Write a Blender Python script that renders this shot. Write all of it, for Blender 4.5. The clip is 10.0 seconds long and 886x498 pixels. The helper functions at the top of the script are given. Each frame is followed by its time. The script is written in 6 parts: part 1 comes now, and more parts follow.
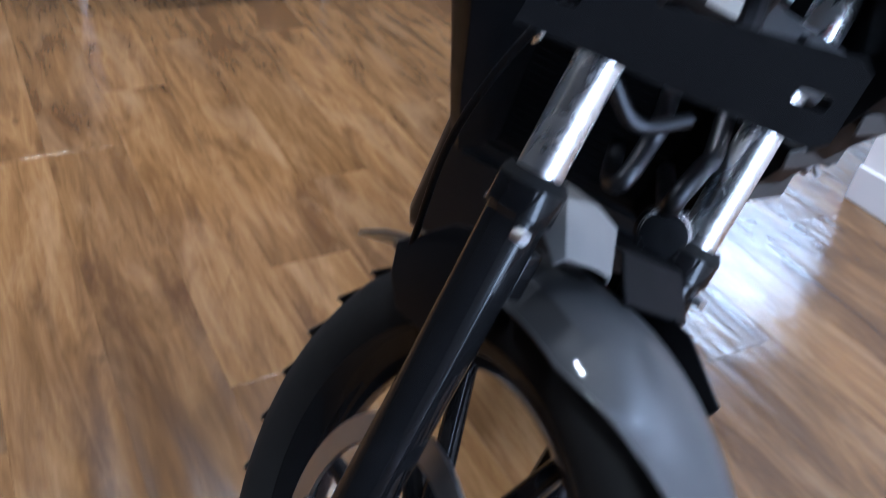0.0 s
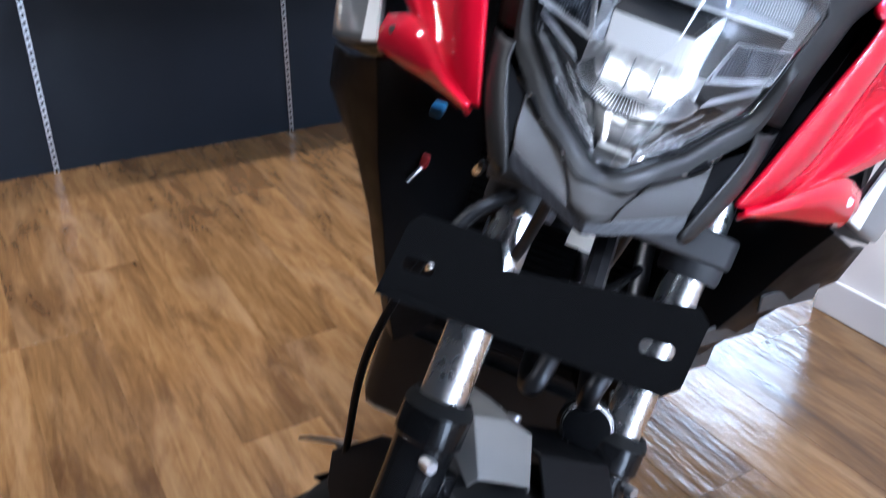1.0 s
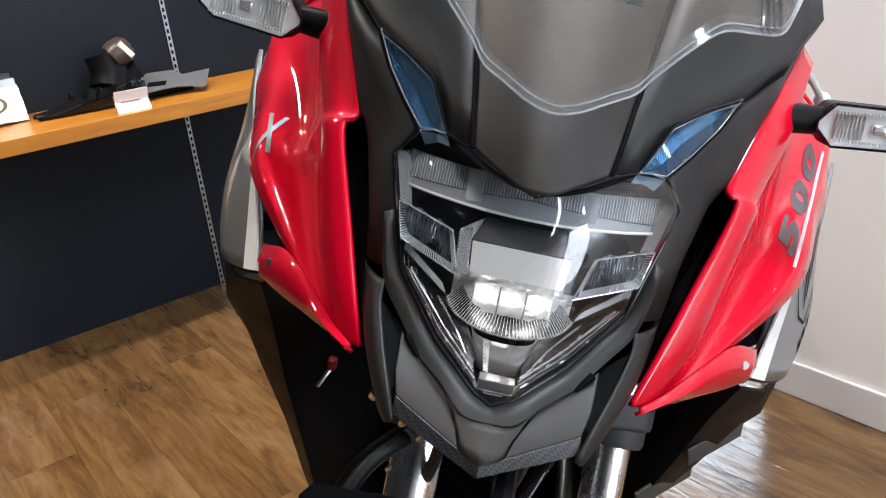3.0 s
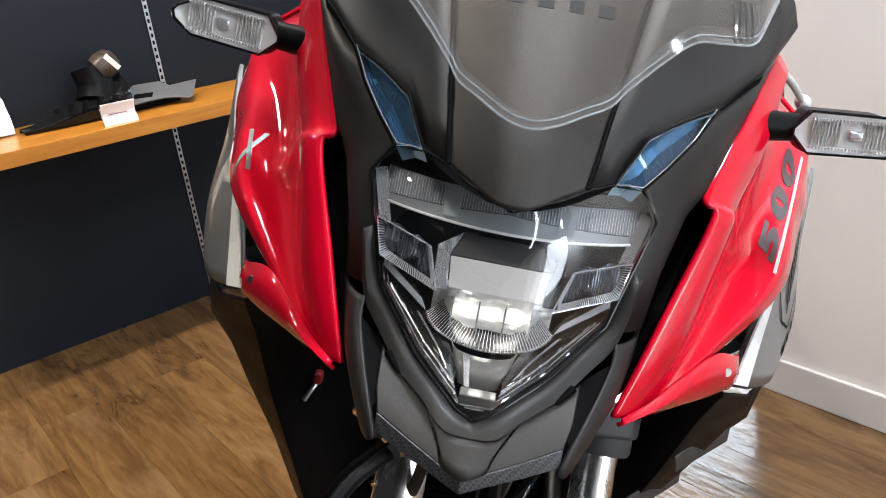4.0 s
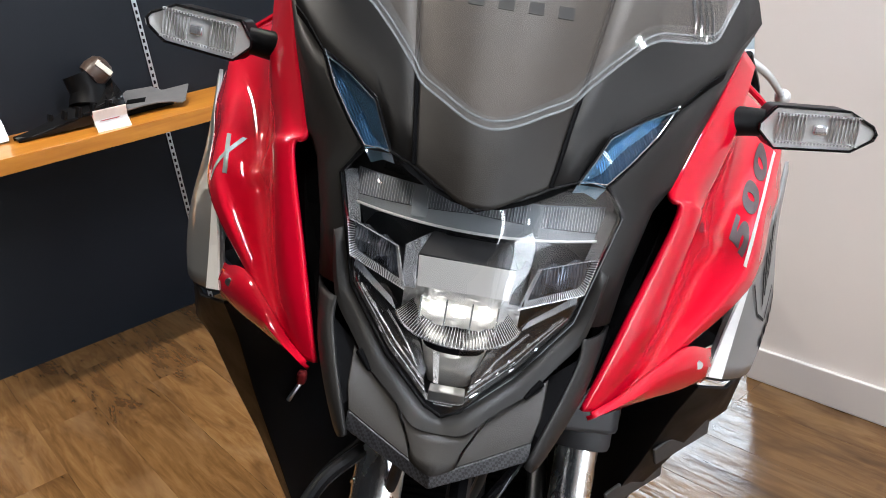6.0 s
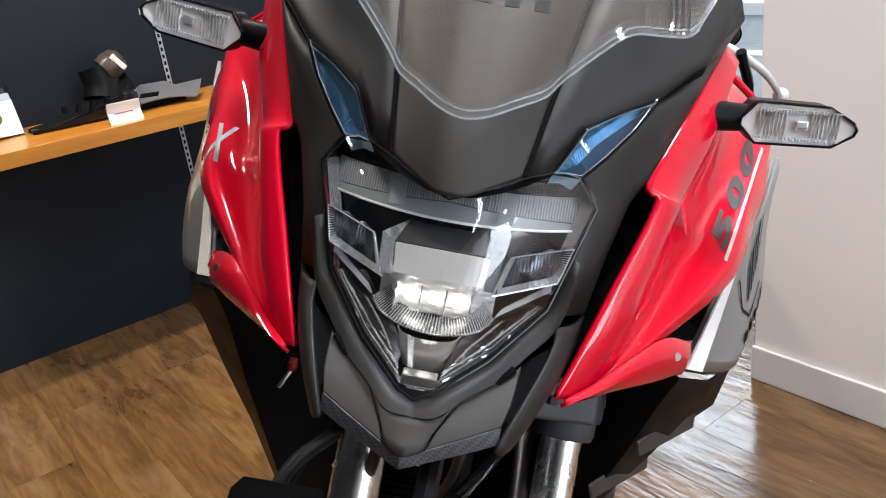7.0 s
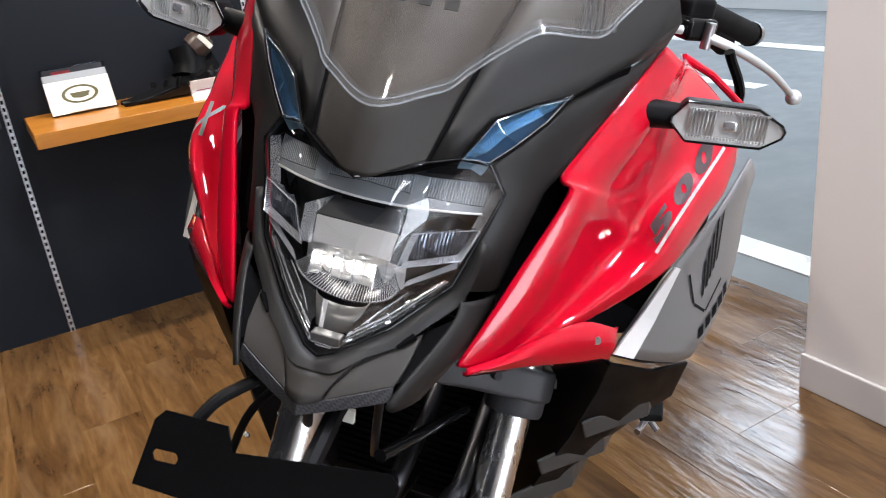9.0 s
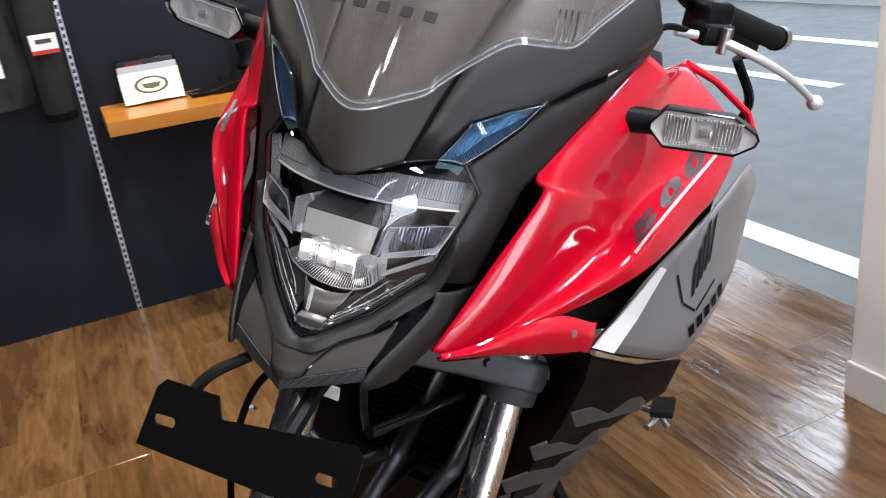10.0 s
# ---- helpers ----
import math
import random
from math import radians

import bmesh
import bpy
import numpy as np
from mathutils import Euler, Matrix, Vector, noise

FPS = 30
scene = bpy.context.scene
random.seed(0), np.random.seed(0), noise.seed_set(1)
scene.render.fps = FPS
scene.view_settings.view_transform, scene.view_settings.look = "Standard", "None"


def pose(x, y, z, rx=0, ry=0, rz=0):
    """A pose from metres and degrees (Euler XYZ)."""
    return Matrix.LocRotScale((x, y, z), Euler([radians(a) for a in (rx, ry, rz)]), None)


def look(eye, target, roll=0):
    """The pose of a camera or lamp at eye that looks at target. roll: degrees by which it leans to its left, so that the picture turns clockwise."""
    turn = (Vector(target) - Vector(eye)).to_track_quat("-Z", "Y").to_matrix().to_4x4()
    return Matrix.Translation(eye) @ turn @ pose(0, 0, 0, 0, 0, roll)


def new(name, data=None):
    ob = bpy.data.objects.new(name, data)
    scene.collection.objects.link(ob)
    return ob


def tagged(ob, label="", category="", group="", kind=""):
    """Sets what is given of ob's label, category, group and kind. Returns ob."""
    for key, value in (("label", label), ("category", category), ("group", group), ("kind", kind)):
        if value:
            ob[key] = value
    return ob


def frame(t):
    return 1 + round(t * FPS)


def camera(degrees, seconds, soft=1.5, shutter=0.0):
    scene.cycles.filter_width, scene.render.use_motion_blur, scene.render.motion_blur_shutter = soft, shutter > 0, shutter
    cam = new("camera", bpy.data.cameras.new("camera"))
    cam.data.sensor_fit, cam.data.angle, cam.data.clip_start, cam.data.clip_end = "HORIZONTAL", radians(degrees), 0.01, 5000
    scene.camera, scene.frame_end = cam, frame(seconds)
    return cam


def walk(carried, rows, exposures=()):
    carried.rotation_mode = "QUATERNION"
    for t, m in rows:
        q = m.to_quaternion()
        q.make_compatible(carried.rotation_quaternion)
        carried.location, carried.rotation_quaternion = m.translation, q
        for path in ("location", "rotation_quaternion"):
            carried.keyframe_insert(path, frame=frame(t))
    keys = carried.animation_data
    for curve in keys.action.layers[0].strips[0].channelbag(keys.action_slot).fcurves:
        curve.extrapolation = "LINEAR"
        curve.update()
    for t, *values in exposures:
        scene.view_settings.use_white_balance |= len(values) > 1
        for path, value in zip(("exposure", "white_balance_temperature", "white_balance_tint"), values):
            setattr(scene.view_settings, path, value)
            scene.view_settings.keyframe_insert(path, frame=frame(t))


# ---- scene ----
cam = camera(57.2, 10.0, soft=0.9, shutter=0.8)
PATH = [
    (0, (-0.1430, -0.6470, 1.1100), (-0.2899, 0.9487, -0.0854), 7.80),
    (0.5, (-0.0983, -0.6327, 1.1744), (-0.2776, 1.0487, 0.1065), 5.07),
    (1, (-0.0703, -0.6001, 1.2115), (-0.2597, 1.1400, 0.2439), 1.69),
    (1.5, (-0.0496, -0.5802, 1.2481), (-0.2162, 1.2163, 0.3852), -1.24),
    (2, (-0.0342, -0.5620, 1.2697), (-0.1720, 1.2642, 0.4659), -3.17),
    (2.5, (-0.0274, -0.5498, 1.2859), (-0.1252, 1.2933, 0.5157), -4.86),
    (4, (-0.0116, -0.5434, 1.3013), (-0.0652, 1.3109, 0.5539), -6.89),
    (4.5, (-0.0071, -0.5446, 1.3053), (-0.0564, 1.3099, 0.5580), -7.29),
    (5, (-0.0040, -0.5488, 1.3040), (-0.0532, 1.3065, 0.5588), -7.56),
    (5.5, (0.0052, -0.5498, 1.3045), (-0.0455, 1.3039, 0.5553), -7.89),
    (7, (0.0380, -0.5670, 1.2954), (-0.0567, 1.2865, 0.5499), -7.52),
    (7.5, (0.0735, -0.5753, 1.2952), (-0.0685, 1.2761, 0.5521), -7.21),
    (8, (0.1082, -0.5865, 1.2926), (-0.0893, 1.2588, 0.5471), -6.98),
    (8.5, (0.1382, -0.5974, 1.2911), (-0.1187, 1.2401, 0.5444), -6.86),
    (9, (0.1809, -0.6119, 1.2914), (-0.1562, 1.2134, 0.5467), -6.77),
    (9.5, (0.2272, -0.6335, 1.2971), (-0.1892, 1.1753, 0.5521), -7.07),
    (10, (0.2661, -0.6428, 1.3019), (-0.2427, 1.1438, 0.5608), -6.96),
]
# the picture starts a little brighter and cooler, and settles
TONES = [(0, 0.68, 4650, 10), (0.5, 0.70, 4700, 10), (1.0, 0.69, 4950, 10), (1.5, 0.54, 5150, 10), (2.0, 0.36, 5500, 10), (2.5, 0.29, 5700, 9), (4.0, 0.25, 5950, 8), (7.0, 0.17, 5950, 9), (10.0, 0.06, 5950, 12)]
walk(cam, [(t, look(eye, target, roll)) for t, eye, target, roll in PATH], TONES)

from mathutils.bvhtree import BVHTree

# ---- light ----
world = bpy.data.worlds.new("world")
scene.world = world
world.use_nodes = True
world.node_tree.nodes["Background"].inputs["Color"].default_value = (0.75, 0.85, 1.0, 1)
world.node_tree.nodes["Background"].inputs["Strength"].default_value = 0.3

ROOM = pose(0, 0, 0, 0, 0, 38.5)  # room axes: u along the dark wall, v towards it


def lamp(name, u, v, z, size, watts, colour, down=True, target=None, spread=180):
    data = bpy.data.lights.new(name, "AREA")
    data.shape, data.size, data.energy, data.color = "DISK", size, watts, colour
    data.spread = radians(spread)
    ob = new(name, data)
    eye = ROOM @ Vector((u, v, z))
    ob.matrix_world = look(eye, target or (eye + Vector((0, 0.001, -1))))
    return ob


CEIL = 3.0
WARM, COOL, DAY = (1.0, 0.87, 0.72), (0.90, 0.96, 1.0), (0.98, 0.98, 1.0)
SPOTS = [(-1.7, 1.75, 22), (-0.5, 1.75, 22), (0.6, 1.75, 22), (-0.50, -0.78, 5), (-0.34, -0.86, 5)]
for u, v, watts in SPOTS:
    lamp("downlight_glow", u, v, CEIL - 0.035, 0.14 if watts > 6 else 0.08, watts, WARM, spread=120)
# linear tubes run towards the dark wall; the first is unseen fill added for the beige wall
TUBES = [(0.75, -0.30, 1.2, 62, 0), (-0.45, -3.00, 3.4, 24, -29.3), (0.95, -3.6, 1.2, 40, 0)]
for u, v, length, watts, turn in TUBES:
    ob = lamp("tube_glow", u, v, CEIL - 0.075, 0.05, watts, DAY)
    ob.data.shape, ob.data.size, ob.data.size_y = "RECTANGLE", 0.07 if length < 2 else 0.18, length - 0.02
    ob.matrix_world = ROOM @ pose(u, v, CEIL - 0.075, 0, 0, turn)
HALL_LIGHTS = [(4.3, -1.2, 1.1, 30), (4.3, 1.1, 1.1, 30), (4.7, 3.05, 1.25, 36), (4.3, 6.6, 1.1, 20), (6.4, 1.1, 1.1, 22), (6.4, 6.2, 1.1, 20)]
for u, v, size, watts in HALL_LIGHTS:
    lamp("hall_panel_glow", u, v, CEIL - 0.06, size, watts, COOL)


# ---- materials ----
class Mat:
    """A node material with short helpers."""

    def __init__(self, name, colour=(0.5, 0.5, 0.5), rough=0.5, metal=0.0, **inputs):
        self.m = bpy.data.materials.new(name)
        self.m.use_nodes = True
        self.t = self.m.node_tree
        self.n, self.l = self.t.nodes, self.t.links
        self.b = self.n["Principled BSDF"]
        self.set("Base Color", (*colour, 1))
        self.set("Roughness", rough)
        self.set("Metallic", metal)
        for k, v in inputs.items():
            self.set(k.replace("_", " "), v)

    def set(self, key, value):
        self.b.inputs[key].default_value = value

    def node(self, kind, **values):
        n = self.n.new(kind)
        for k, v in values.items():
            n.inputs[k.replace("_", " ")].default_value = v
        return n

    def coords(self, scale=(1, 1, 1), random_shift=False, turn=0.0):
        c = self.n.new("ShaderNodeTexCoord")
        m = self.node("ShaderNodeMapping", Scale=scale, Rotation=(0, 0, radians(turn)))
        self.l.new(c.outputs["Object"], m.inputs["Vector"])
        if random_shift:
            o = self.n.new("ShaderNodeObjectInfo")
            mul = self.n.new("ShaderNodeVectorMath")
            mul.operation = "SCALE"
            mul.inputs[0].default_value = (37.0, 91.0, 13.0)
            self.l.new(o.outputs["Random"], mul.inputs["Scale"])
            self.l.new(mul.outputs[0], m.inputs["Location"])
        return m.outputs["Vector"]

    def noise(self, vector, scale, detail=4.0, rough=0.55, distort=0.0):
        n = self.node("ShaderNodeTexNoise", Scale=scale, Detail=detail, Roughness=rough, Distortion=distort)
        self.l.new(vector, n.inputs["Vector"])
        return n.outputs["Fac"]

    def ramp(self, fac, stops):
        r = self.n.new("ShaderNodeValToRGB")
        e = r.color_ramp.elements
        while len(e) < len(stops):
            e.new(0.5)
        for k, (p, c) in enumerate(stops):
            e[k].position, e[k].color = p, (*c, 1) if len(c) == 3 else c
        self.l.new(fac, r.inputs["Fac"])
        return r.outputs["Color"]

    def span(self, fac, lo, hi, a=0.0, b=1.0):
        r = self.node("ShaderNodeMapRange", **{"From_Min": a, "From_Max": b, "To_Min": lo, "To_Max": hi})
        self.l.new(fac, r.inputs["Value"])
        return r.outputs["Result"]

    def mix(self, fac, a, b, kind="MIX"):
        m = self.n.new("ShaderNodeMix")
        m.data_type, m.blend_type = "RGBA", kind
        for sock, v in ((m.inputs[0], fac), (m.inputs[6], a), (m.inputs[7], b)):
            if isinstance(v, (int, float)):
                sock.default_value = v
            elif isinstance(v, tuple):
                sock.default_value = (*v, 1)
            else:
                self.l.new(v, sock)
        return m.outputs[2]

    def bump(self, fac, strength=0.2, distance=0.002):
        n = self.node("ShaderNodeBump", Strength=strength, Distance=distance)
        self.l.new(fac, n.inputs["Height"])
        if self.b.inputs["Normal"].is_linked:
            self.l.new(self.b.inputs["Normal"].links[0].from_socket, n.inputs["Normal"])
        self.l.new(n.outputs["Normal"], self.b.inputs["Normal"])

    def link(self, out, key):
        self.l.new(out, self.b.inputs[key])
        return self


def plastic(name, colour, rough, grain=900, strength=0.12, vary=0.12, shine=0.35):
    m = Mat(name, colour, rough)
    v = m.coords()
    big = m.noise(v, 7, 3)
    m.link(m.mix(big, tuple(c * (1 - vary) for c in colour), tuple(c * (1 + vary) for c in colour)), "Base Color")
    fine = m.noise(v, grain, 2)
    m.bump(fine, strength, 0.0006)
    m.link(m.span(m.noise(v, 26, 4), rough - 0.06, rough + 0.07, 0.3, 0.7), "Roughness")
    m.set("Specular IOR Level", shine)
    return m.m


def gloss(name, colour, rough=0.18, metal=0.0, coat=1.0, flake=False, ior=1.42, crisp=(0.02, 0.07)):
    m = Mat(name, colour, rough, metal, Coat_Weight=coat, Coat_Roughness=0.03, Coat_IOR=ior, Specular_IOR_Level=0.03)
    v = m.coords()
    m.link(m.mix(m.noise(v, 5, 3), tuple(c * 0.93 for c in colour), tuple(min(1, c * 1.06) for c in colour)), "Base Color")
    if flake:
        m.bump(m.noise(v, 2200, 1), 0.08, 0.0004)
    m.link(m.span(m.noise(v, 40, 5), *crisp, 0.35, 0.75), "Coat Roughness")
    return m.m


def metal(name, colour, rough, vary=0.06, stretch=(1, 1, 1)):
    m = Mat(name, colour, rough, 1.0)
    v = m.coords(stretch)
    m.link(m.span(m.noise(v, 60, 4), max(0.02, rough - vary), rough + vary, 0.3, 0.7), "Roughness")
    m.link(m.mix(m.noise(v, 9, 3), tuple(c * 0.9 for c in colour), colour), "Base Color")
    return m.m


def clear(name, tint, rough=0.02, ior=1.45, body=0.0, haze=(0.8, 0.85, 0.9)):
    """A thin clear pane: it lets light straight through and shines by the angle."""
    m = Mat(name)
    tr = m.n.new("ShaderNodeBsdfTransparent")
    tr.inputs["Color"].default_value = (*tint, 1)
    gl = m.node("ShaderNodeBsdfGlossy", Roughness=rough)
    fr = m.node("ShaderNodeFresnel", IOR=ior)
    mx = m.n.new("ShaderNodeMixShader")
    m.l.new(fr.outputs["Fac"], mx.inputs["Fac"])
    m.l.new(tr.outputs[0], mx.inputs[1])
    m.l.new(gl.outputs[0], mx.inputs[2])
    last = mx
    if body:
        df = m.node("ShaderNodeBsdfDiffuse")
        df.inputs["Color"].default_value = (*haze, 1)
        m2 = m.n.new("ShaderNodeMixShader")
        m2.inputs["Fac"].default_value = body
        m.l.new(mx.outputs[0], m2.inputs[1])
        m.l.new(df.outputs[0], m2.inputs[2])
        last = m2
    m.l.new(last.outputs[0], m.n["Material Output"].inputs["Surface"])
    return m.m


def glow(name, colour, strength):
    m = Mat(name, (0.8, 0.8, 0.8), 0.4)
    m.set("Emission Color", (*colour, 1))
    m.set("Emission Strength", strength)
    return m.m


def wood_floor():
    m = Mat("wood_vinyl", (0.3, 0.2, 0.1), 0.35, Specular_IOR_Level=0.6)
    info = m.n.new("ShaderNodeObjectInfo")
    v = m.coords((1, 0.10, 1), True)
    grain = m.noise(v, 42, 7, 0.66, 0.7)
    col = m.ramp(grain, [(0.22, (0.120, 0.060, 0.021)), (0.5, (0.225, 0.124, 0.048)), (0.78, (0.330, 0.200, 0.088))])
    patch = m.noise(m.coords((1, 0.22, 1), True), 7.5, 4, 0.6, 1.0)
    col = m.mix(m.span(patch, 0.0, 0.85, 0.46, 0.66), col, (0.088, 0.042, 0.017))
    pale = m.noise(m.coords((1.3, 0.3, 1), True), 6.0, 4, 0.6, 0.8)
    col = m.mix(m.span(pale, 0.0, 0.55, 0.52, 0.72), col, (0.37, 0.24, 0.125))
    tone = m.ramp(info.outputs["Random"], [(0, (0.46, 0.42, 0.37)), (0.5, (0.57, 0.53, 0.47)), (1, (0.68, 0.64, 0.57))])
    col = m.mix(1.0, col, tone, "MULTIPLY")
    knots = m.noise(m.coords((1, 0.6, 1), True), 15, 2, 0.5)
    col = m.mix(m.span(knots, 0, 0.5, 0.70, 0.77), col, (0.045, 0.022, 0.010))
    m.link(col, "Base Color")
    m.link(m.span(m.noise(v, 20, 5), 0.10, 0.27, 0.3, 0.7), "Roughness")
    m.bump(m.noise(m.coords((1, 0.16, 1), True), 55, 4), 0.32, 0.0045)
    m.bump(m.noise(m.coords((1, 0.45, 1), True), 12, 3), 0.36, 0.006)
    return m.m


def painted(name, colour, rough=0.6, vary=0.06, grain=160, strength=0.1, shine=0.5):
    m = Mat(name, colour, rough, Specular_IOR_Level=shine)
    v = m.coords()
    m.link(m.mix(m.span(m.noise(v, 1.6, 5), 0, 1, 0.3, 0.7), tuple(c * (1 - vary) for c in colour), tuple(min(1, c * (1 + vary)) for c in colour)), "Base Color")
    m.bump(m.noise(v, grain, 3), strength, 0.001)
    m.link(m.span(m.noise(v, 6, 4), rough - 0.08, rough + 0.08, 0.3, 0.7), "Roughness")
    return m.m


def shelf_wood():
    m = Mat("shelf_veneer", (0.5, 0.25, 0.06), 0.32)
    v = m.coords((0.12, 1, 1))
    m.link(m.ramp(m.noise(v, 30, 6, 0.6, 0.4), [(0.3, (0.36, 0.130, 0.014)), (0.7, (0.50, 0.215, 0.026))]), "Base Color")
    m.bump(m.noise(v, 120, 3), 0.08, 0.0008)
    return m.m


def carbon(name):
    m = Mat(name, (0.03, 0.03, 0.033), 0.42)
    v = m.coords((1, 1, 1), turn=45)
    ch = m.node("ShaderNodeTexChecker", Scale=520)
    ch.inputs["Color1"].default_value, ch.inputs["Color2"].default_value = (0.010, 0.010, 0.011, 1), (0.045, 0.045, 0.05, 1)
    m.l.new(v, ch.inputs["Vector"])
    m.link(ch.outputs["Color"], "Base Color")
    m.bump(ch.outputs["Fac"], 0.4, 0.001)
    return m.m


def ribbed(name, colour, rough, metallic, scale, axis=0, strength=0.8):
    """Moulded fine ribs, as inside lamps."""
    m = Mat(name, colour, rough, metallic)
    turn = m.coords()
    w = m.node("ShaderNodeTexWave", Scale=scale)
    w.bands_direction = "XYZ"[axis]
    m.l.new(turn, w.inputs["Vector"])
    m.bump(w.outputs["Fac"], strength, 0.002)
    m.link(m.mix(m.noise(turn, 30, 3), tuple(c * 0.7 for c in colour), colour), "Base Color")
    return m.m


RED = gloss("red_paint", (0.53, 0.0, 0.017), 0.5, coat=1.0, ior=1.5, crisp=(0.008, 0.022))
GREY = plastic("matt_graphite", (0.0175, 0.0168, 0.0164), 0.44, shine=0.25)
# paler than the shroud, for the light on its fins
LIT_FIN = plastic("lit_shroud_fin", (0.050, 0.049, 0.048), 0.44)
NOSEMAT = plastic("textured_graphite", (0.0180, 0.0156, 0.0136), 0.42, 1900, 0.4, shine=0.33)
BLACK = plastic("black_plastic", (0.004, 0.004, 0.0045), 0.42, shine=0.09)
BLACKGLOSS = gloss("black_enamel", (0.006, 0.006, 0.0065), 0.25, 0, 0.55)
SILVER = gloss("silver_paint", (0.23, 0.235, 0.24), 0.38, 0.55, 0.5, True)
WHITE_STRIPE = gloss("white_decal", (0.72, 0.72, 0.71), 0.35, 0, 0.4)
DECAL = plastic("dark_decal", (0.012, 0.012, 0.013), 0.7, shine=0.1)
DECAL_GREY = plastic("grey_decal", (0.055, 0.040, 0.043), 0.35)
CHROME = metal("hard_chrome", (0.95, 0.94, 0.92), 0.27, 0.04, (1, 1, 0.05))
ALLOY = metal("cast_alloy", (0.55, 0.55, 0.56), 0.36)
DARKALLOY = metal("dark_alloy", (0.055, 0.056, 0.06), 0.42)
BRIGHT = gloss("bright_alloy", (0.62, 0.63, 0.64), 0.3, 0.35, 0.5)
# pale colour carries the light that the chrome ribs would catch
LIT_TEETH = gloss("lit_teeth", (0.66, 0.67, 0.70), 0.3, 0.25, 0.6)
PLATE = gloss("bracket_enamel", (0.005, 0.005, 0.0052), 0.25, 0, 0.7, crisp=(0.02, 0.05))
RUBBER = plastic("tyre_rubber", (0.008, 0.008, 0.008), 0.8, 300, 0.4, shine=0.15)
FENDER = gloss("fender_silver", (0.055, 0.056, 0.057), 0.42, 0.3, 0.4, True)
LENS = clear("clear_lens", (0.96, 0.97, 0.98), 0.012, 1.85)
LENS_BLUE = clear("blue_lens", (0.72, 0.86, 0.97), 0.02, 1.6)
LENS_IND = clear("indicator_lens", (0.93, 0.94, 0.95), 0.04)
# the warm haze stands in for the room mirrored on the screen
SCREEN = clear("screen_acrylic", (0.82, 0.77, 0.72), 0.02, 1.40, 0.065, (0.72, 0.64, 0.57))
BEVEL = clear("screen_bevel", (0.86, 0.88, 0.89), 0.06, 1.7, 0.03)
EDGE = clear("screen_edge", (0.78, 0.82, 0.84), 0.05, 1.7, 0.20)
REFLECTOR = gloss("lamp_reflector", (0.84, 0.84, 0.86), 0.10, 0.75, 1.0, crisp=(0.01, 0.03))
DARKREFL = gloss("smoked_reflector", (0.05, 0.05, 0.053), 0.22, 0.45, 0.6, crisp=(0.01, 0.05))
SMOKED = gloss("smoked_bezel", (0.05, 0.048, 0.048), 0.2, 0.6, 1.0, crisp=(0.01, 0.03))
RIBS = ribbed("ribbed_reflector", (0.80, 0.80, 0.79), 0.22, 0.25, 120, 0)
# blue tint, with extra body colour for the glint on the clear neck
BLUE_PALE = clear("pale_blue_acrylic", (0.62, 0.84, 0.98), 0.06, 1.55, 0.42, (0.45, 0.70, 0.90))
GUIDE = clear("light_guide", (0.74, 0.78, 0.80), 0.10, 1.5, 0.36, (0.72, 0.76, 0.80))
FROST = clear("frosted_acrylic", (0.70, 0.74, 0.76), 0.25, 1.45, 0.42, (0.70, 0.74, 0.77))
CELLREFL = gloss("cell_reflector", (0.15, 0.155, 0.17), 0.16, 0.6, 0.6, crisp=(0.01, 0.05))
CELLFLOOR = ribbed("cell_floor_ribs", (0.20, 0.22, 0.26), 0.14, 0.7, 150, 0, 0.5)
# darker copy for the shade's upper face; also the grey back plate
SHADE_DARK = gloss("dark_lamp_plate", (0.10, 0.098, 0.10), 0.36, 0.4, 0.3)
BLUE_IN = ribbed("blue_inner", (0.10, 0.20, 0.33), 0.22, 0.6, 260, 0, 0.6)
BLUE_FACE = ribbed("blue_facet", (0.20, 0.34, 0.48), 0.16, 0.75, 230, 1, 0.25)
INDREFL = ribbed("indicator_reflector", (0.74, 0.73, 0.71), 0.32, 0.15, 30, 1, 0.3)
SHADE = gloss("lamp_shade_plate", (0.82, 0.80, 0.78), 0.30, 0.45, 0.5)
SMOKEBLOCK = gloss("smoked_block", (0.13, 0.125, 0.12), 0.32, 0.35, 1.0, crisp=(0.01, 0.04))
CAST = gloss("grey_casting", (0.20, 0.195, 0.185), 0.45, 0.3, 0.15)
CLAMP = plastic("dark_casting", (0.045, 0.045, 0.047), 0.5)
SHROUD = plastic("shroud_plastic", (0.0045, 0.0045, 0.005), 0.40, shine=0.06)
LED = glow("led_light", (1.0, 0.93, 0.80), 13.0)
FLOOR_WOOD = wood_floor()
FLOOR_GREY = painted("grey_epoxy", (0.185, 0.20, 0.205), 0.50, 0.06, 240, 0.02, 0.3)
LINE_PAINT = painted("line_paint", (0.78, 0.79, 0.78), 0.3, 0.04)
DARKWALL = painted("navy_laminate", (0.0104, 0.0130, 0.0180), 0.42, 0.14, 300, 0.06, 0.15)
# near-black, also stands for shade in the cowl's gaps and recesses
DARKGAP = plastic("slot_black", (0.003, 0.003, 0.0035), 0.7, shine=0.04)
BEIGE = painted("beige_wall_paint", (0.78, 0.72, 0.68), 0.55, 0.03)
WHITEWALL = painted("white_wall_paint", (0.76, 0.76, 0.75), 0.6, 0.03)
CEILPAINT = painted("ceiling_paint", (0.07, 0.07, 0.075), 0.8, 0.03)
SKIRT = painted("skirting_paint", (0.62, 0.58, 0.56), 0.45, 0.04)
SHELF = shelf_wood()
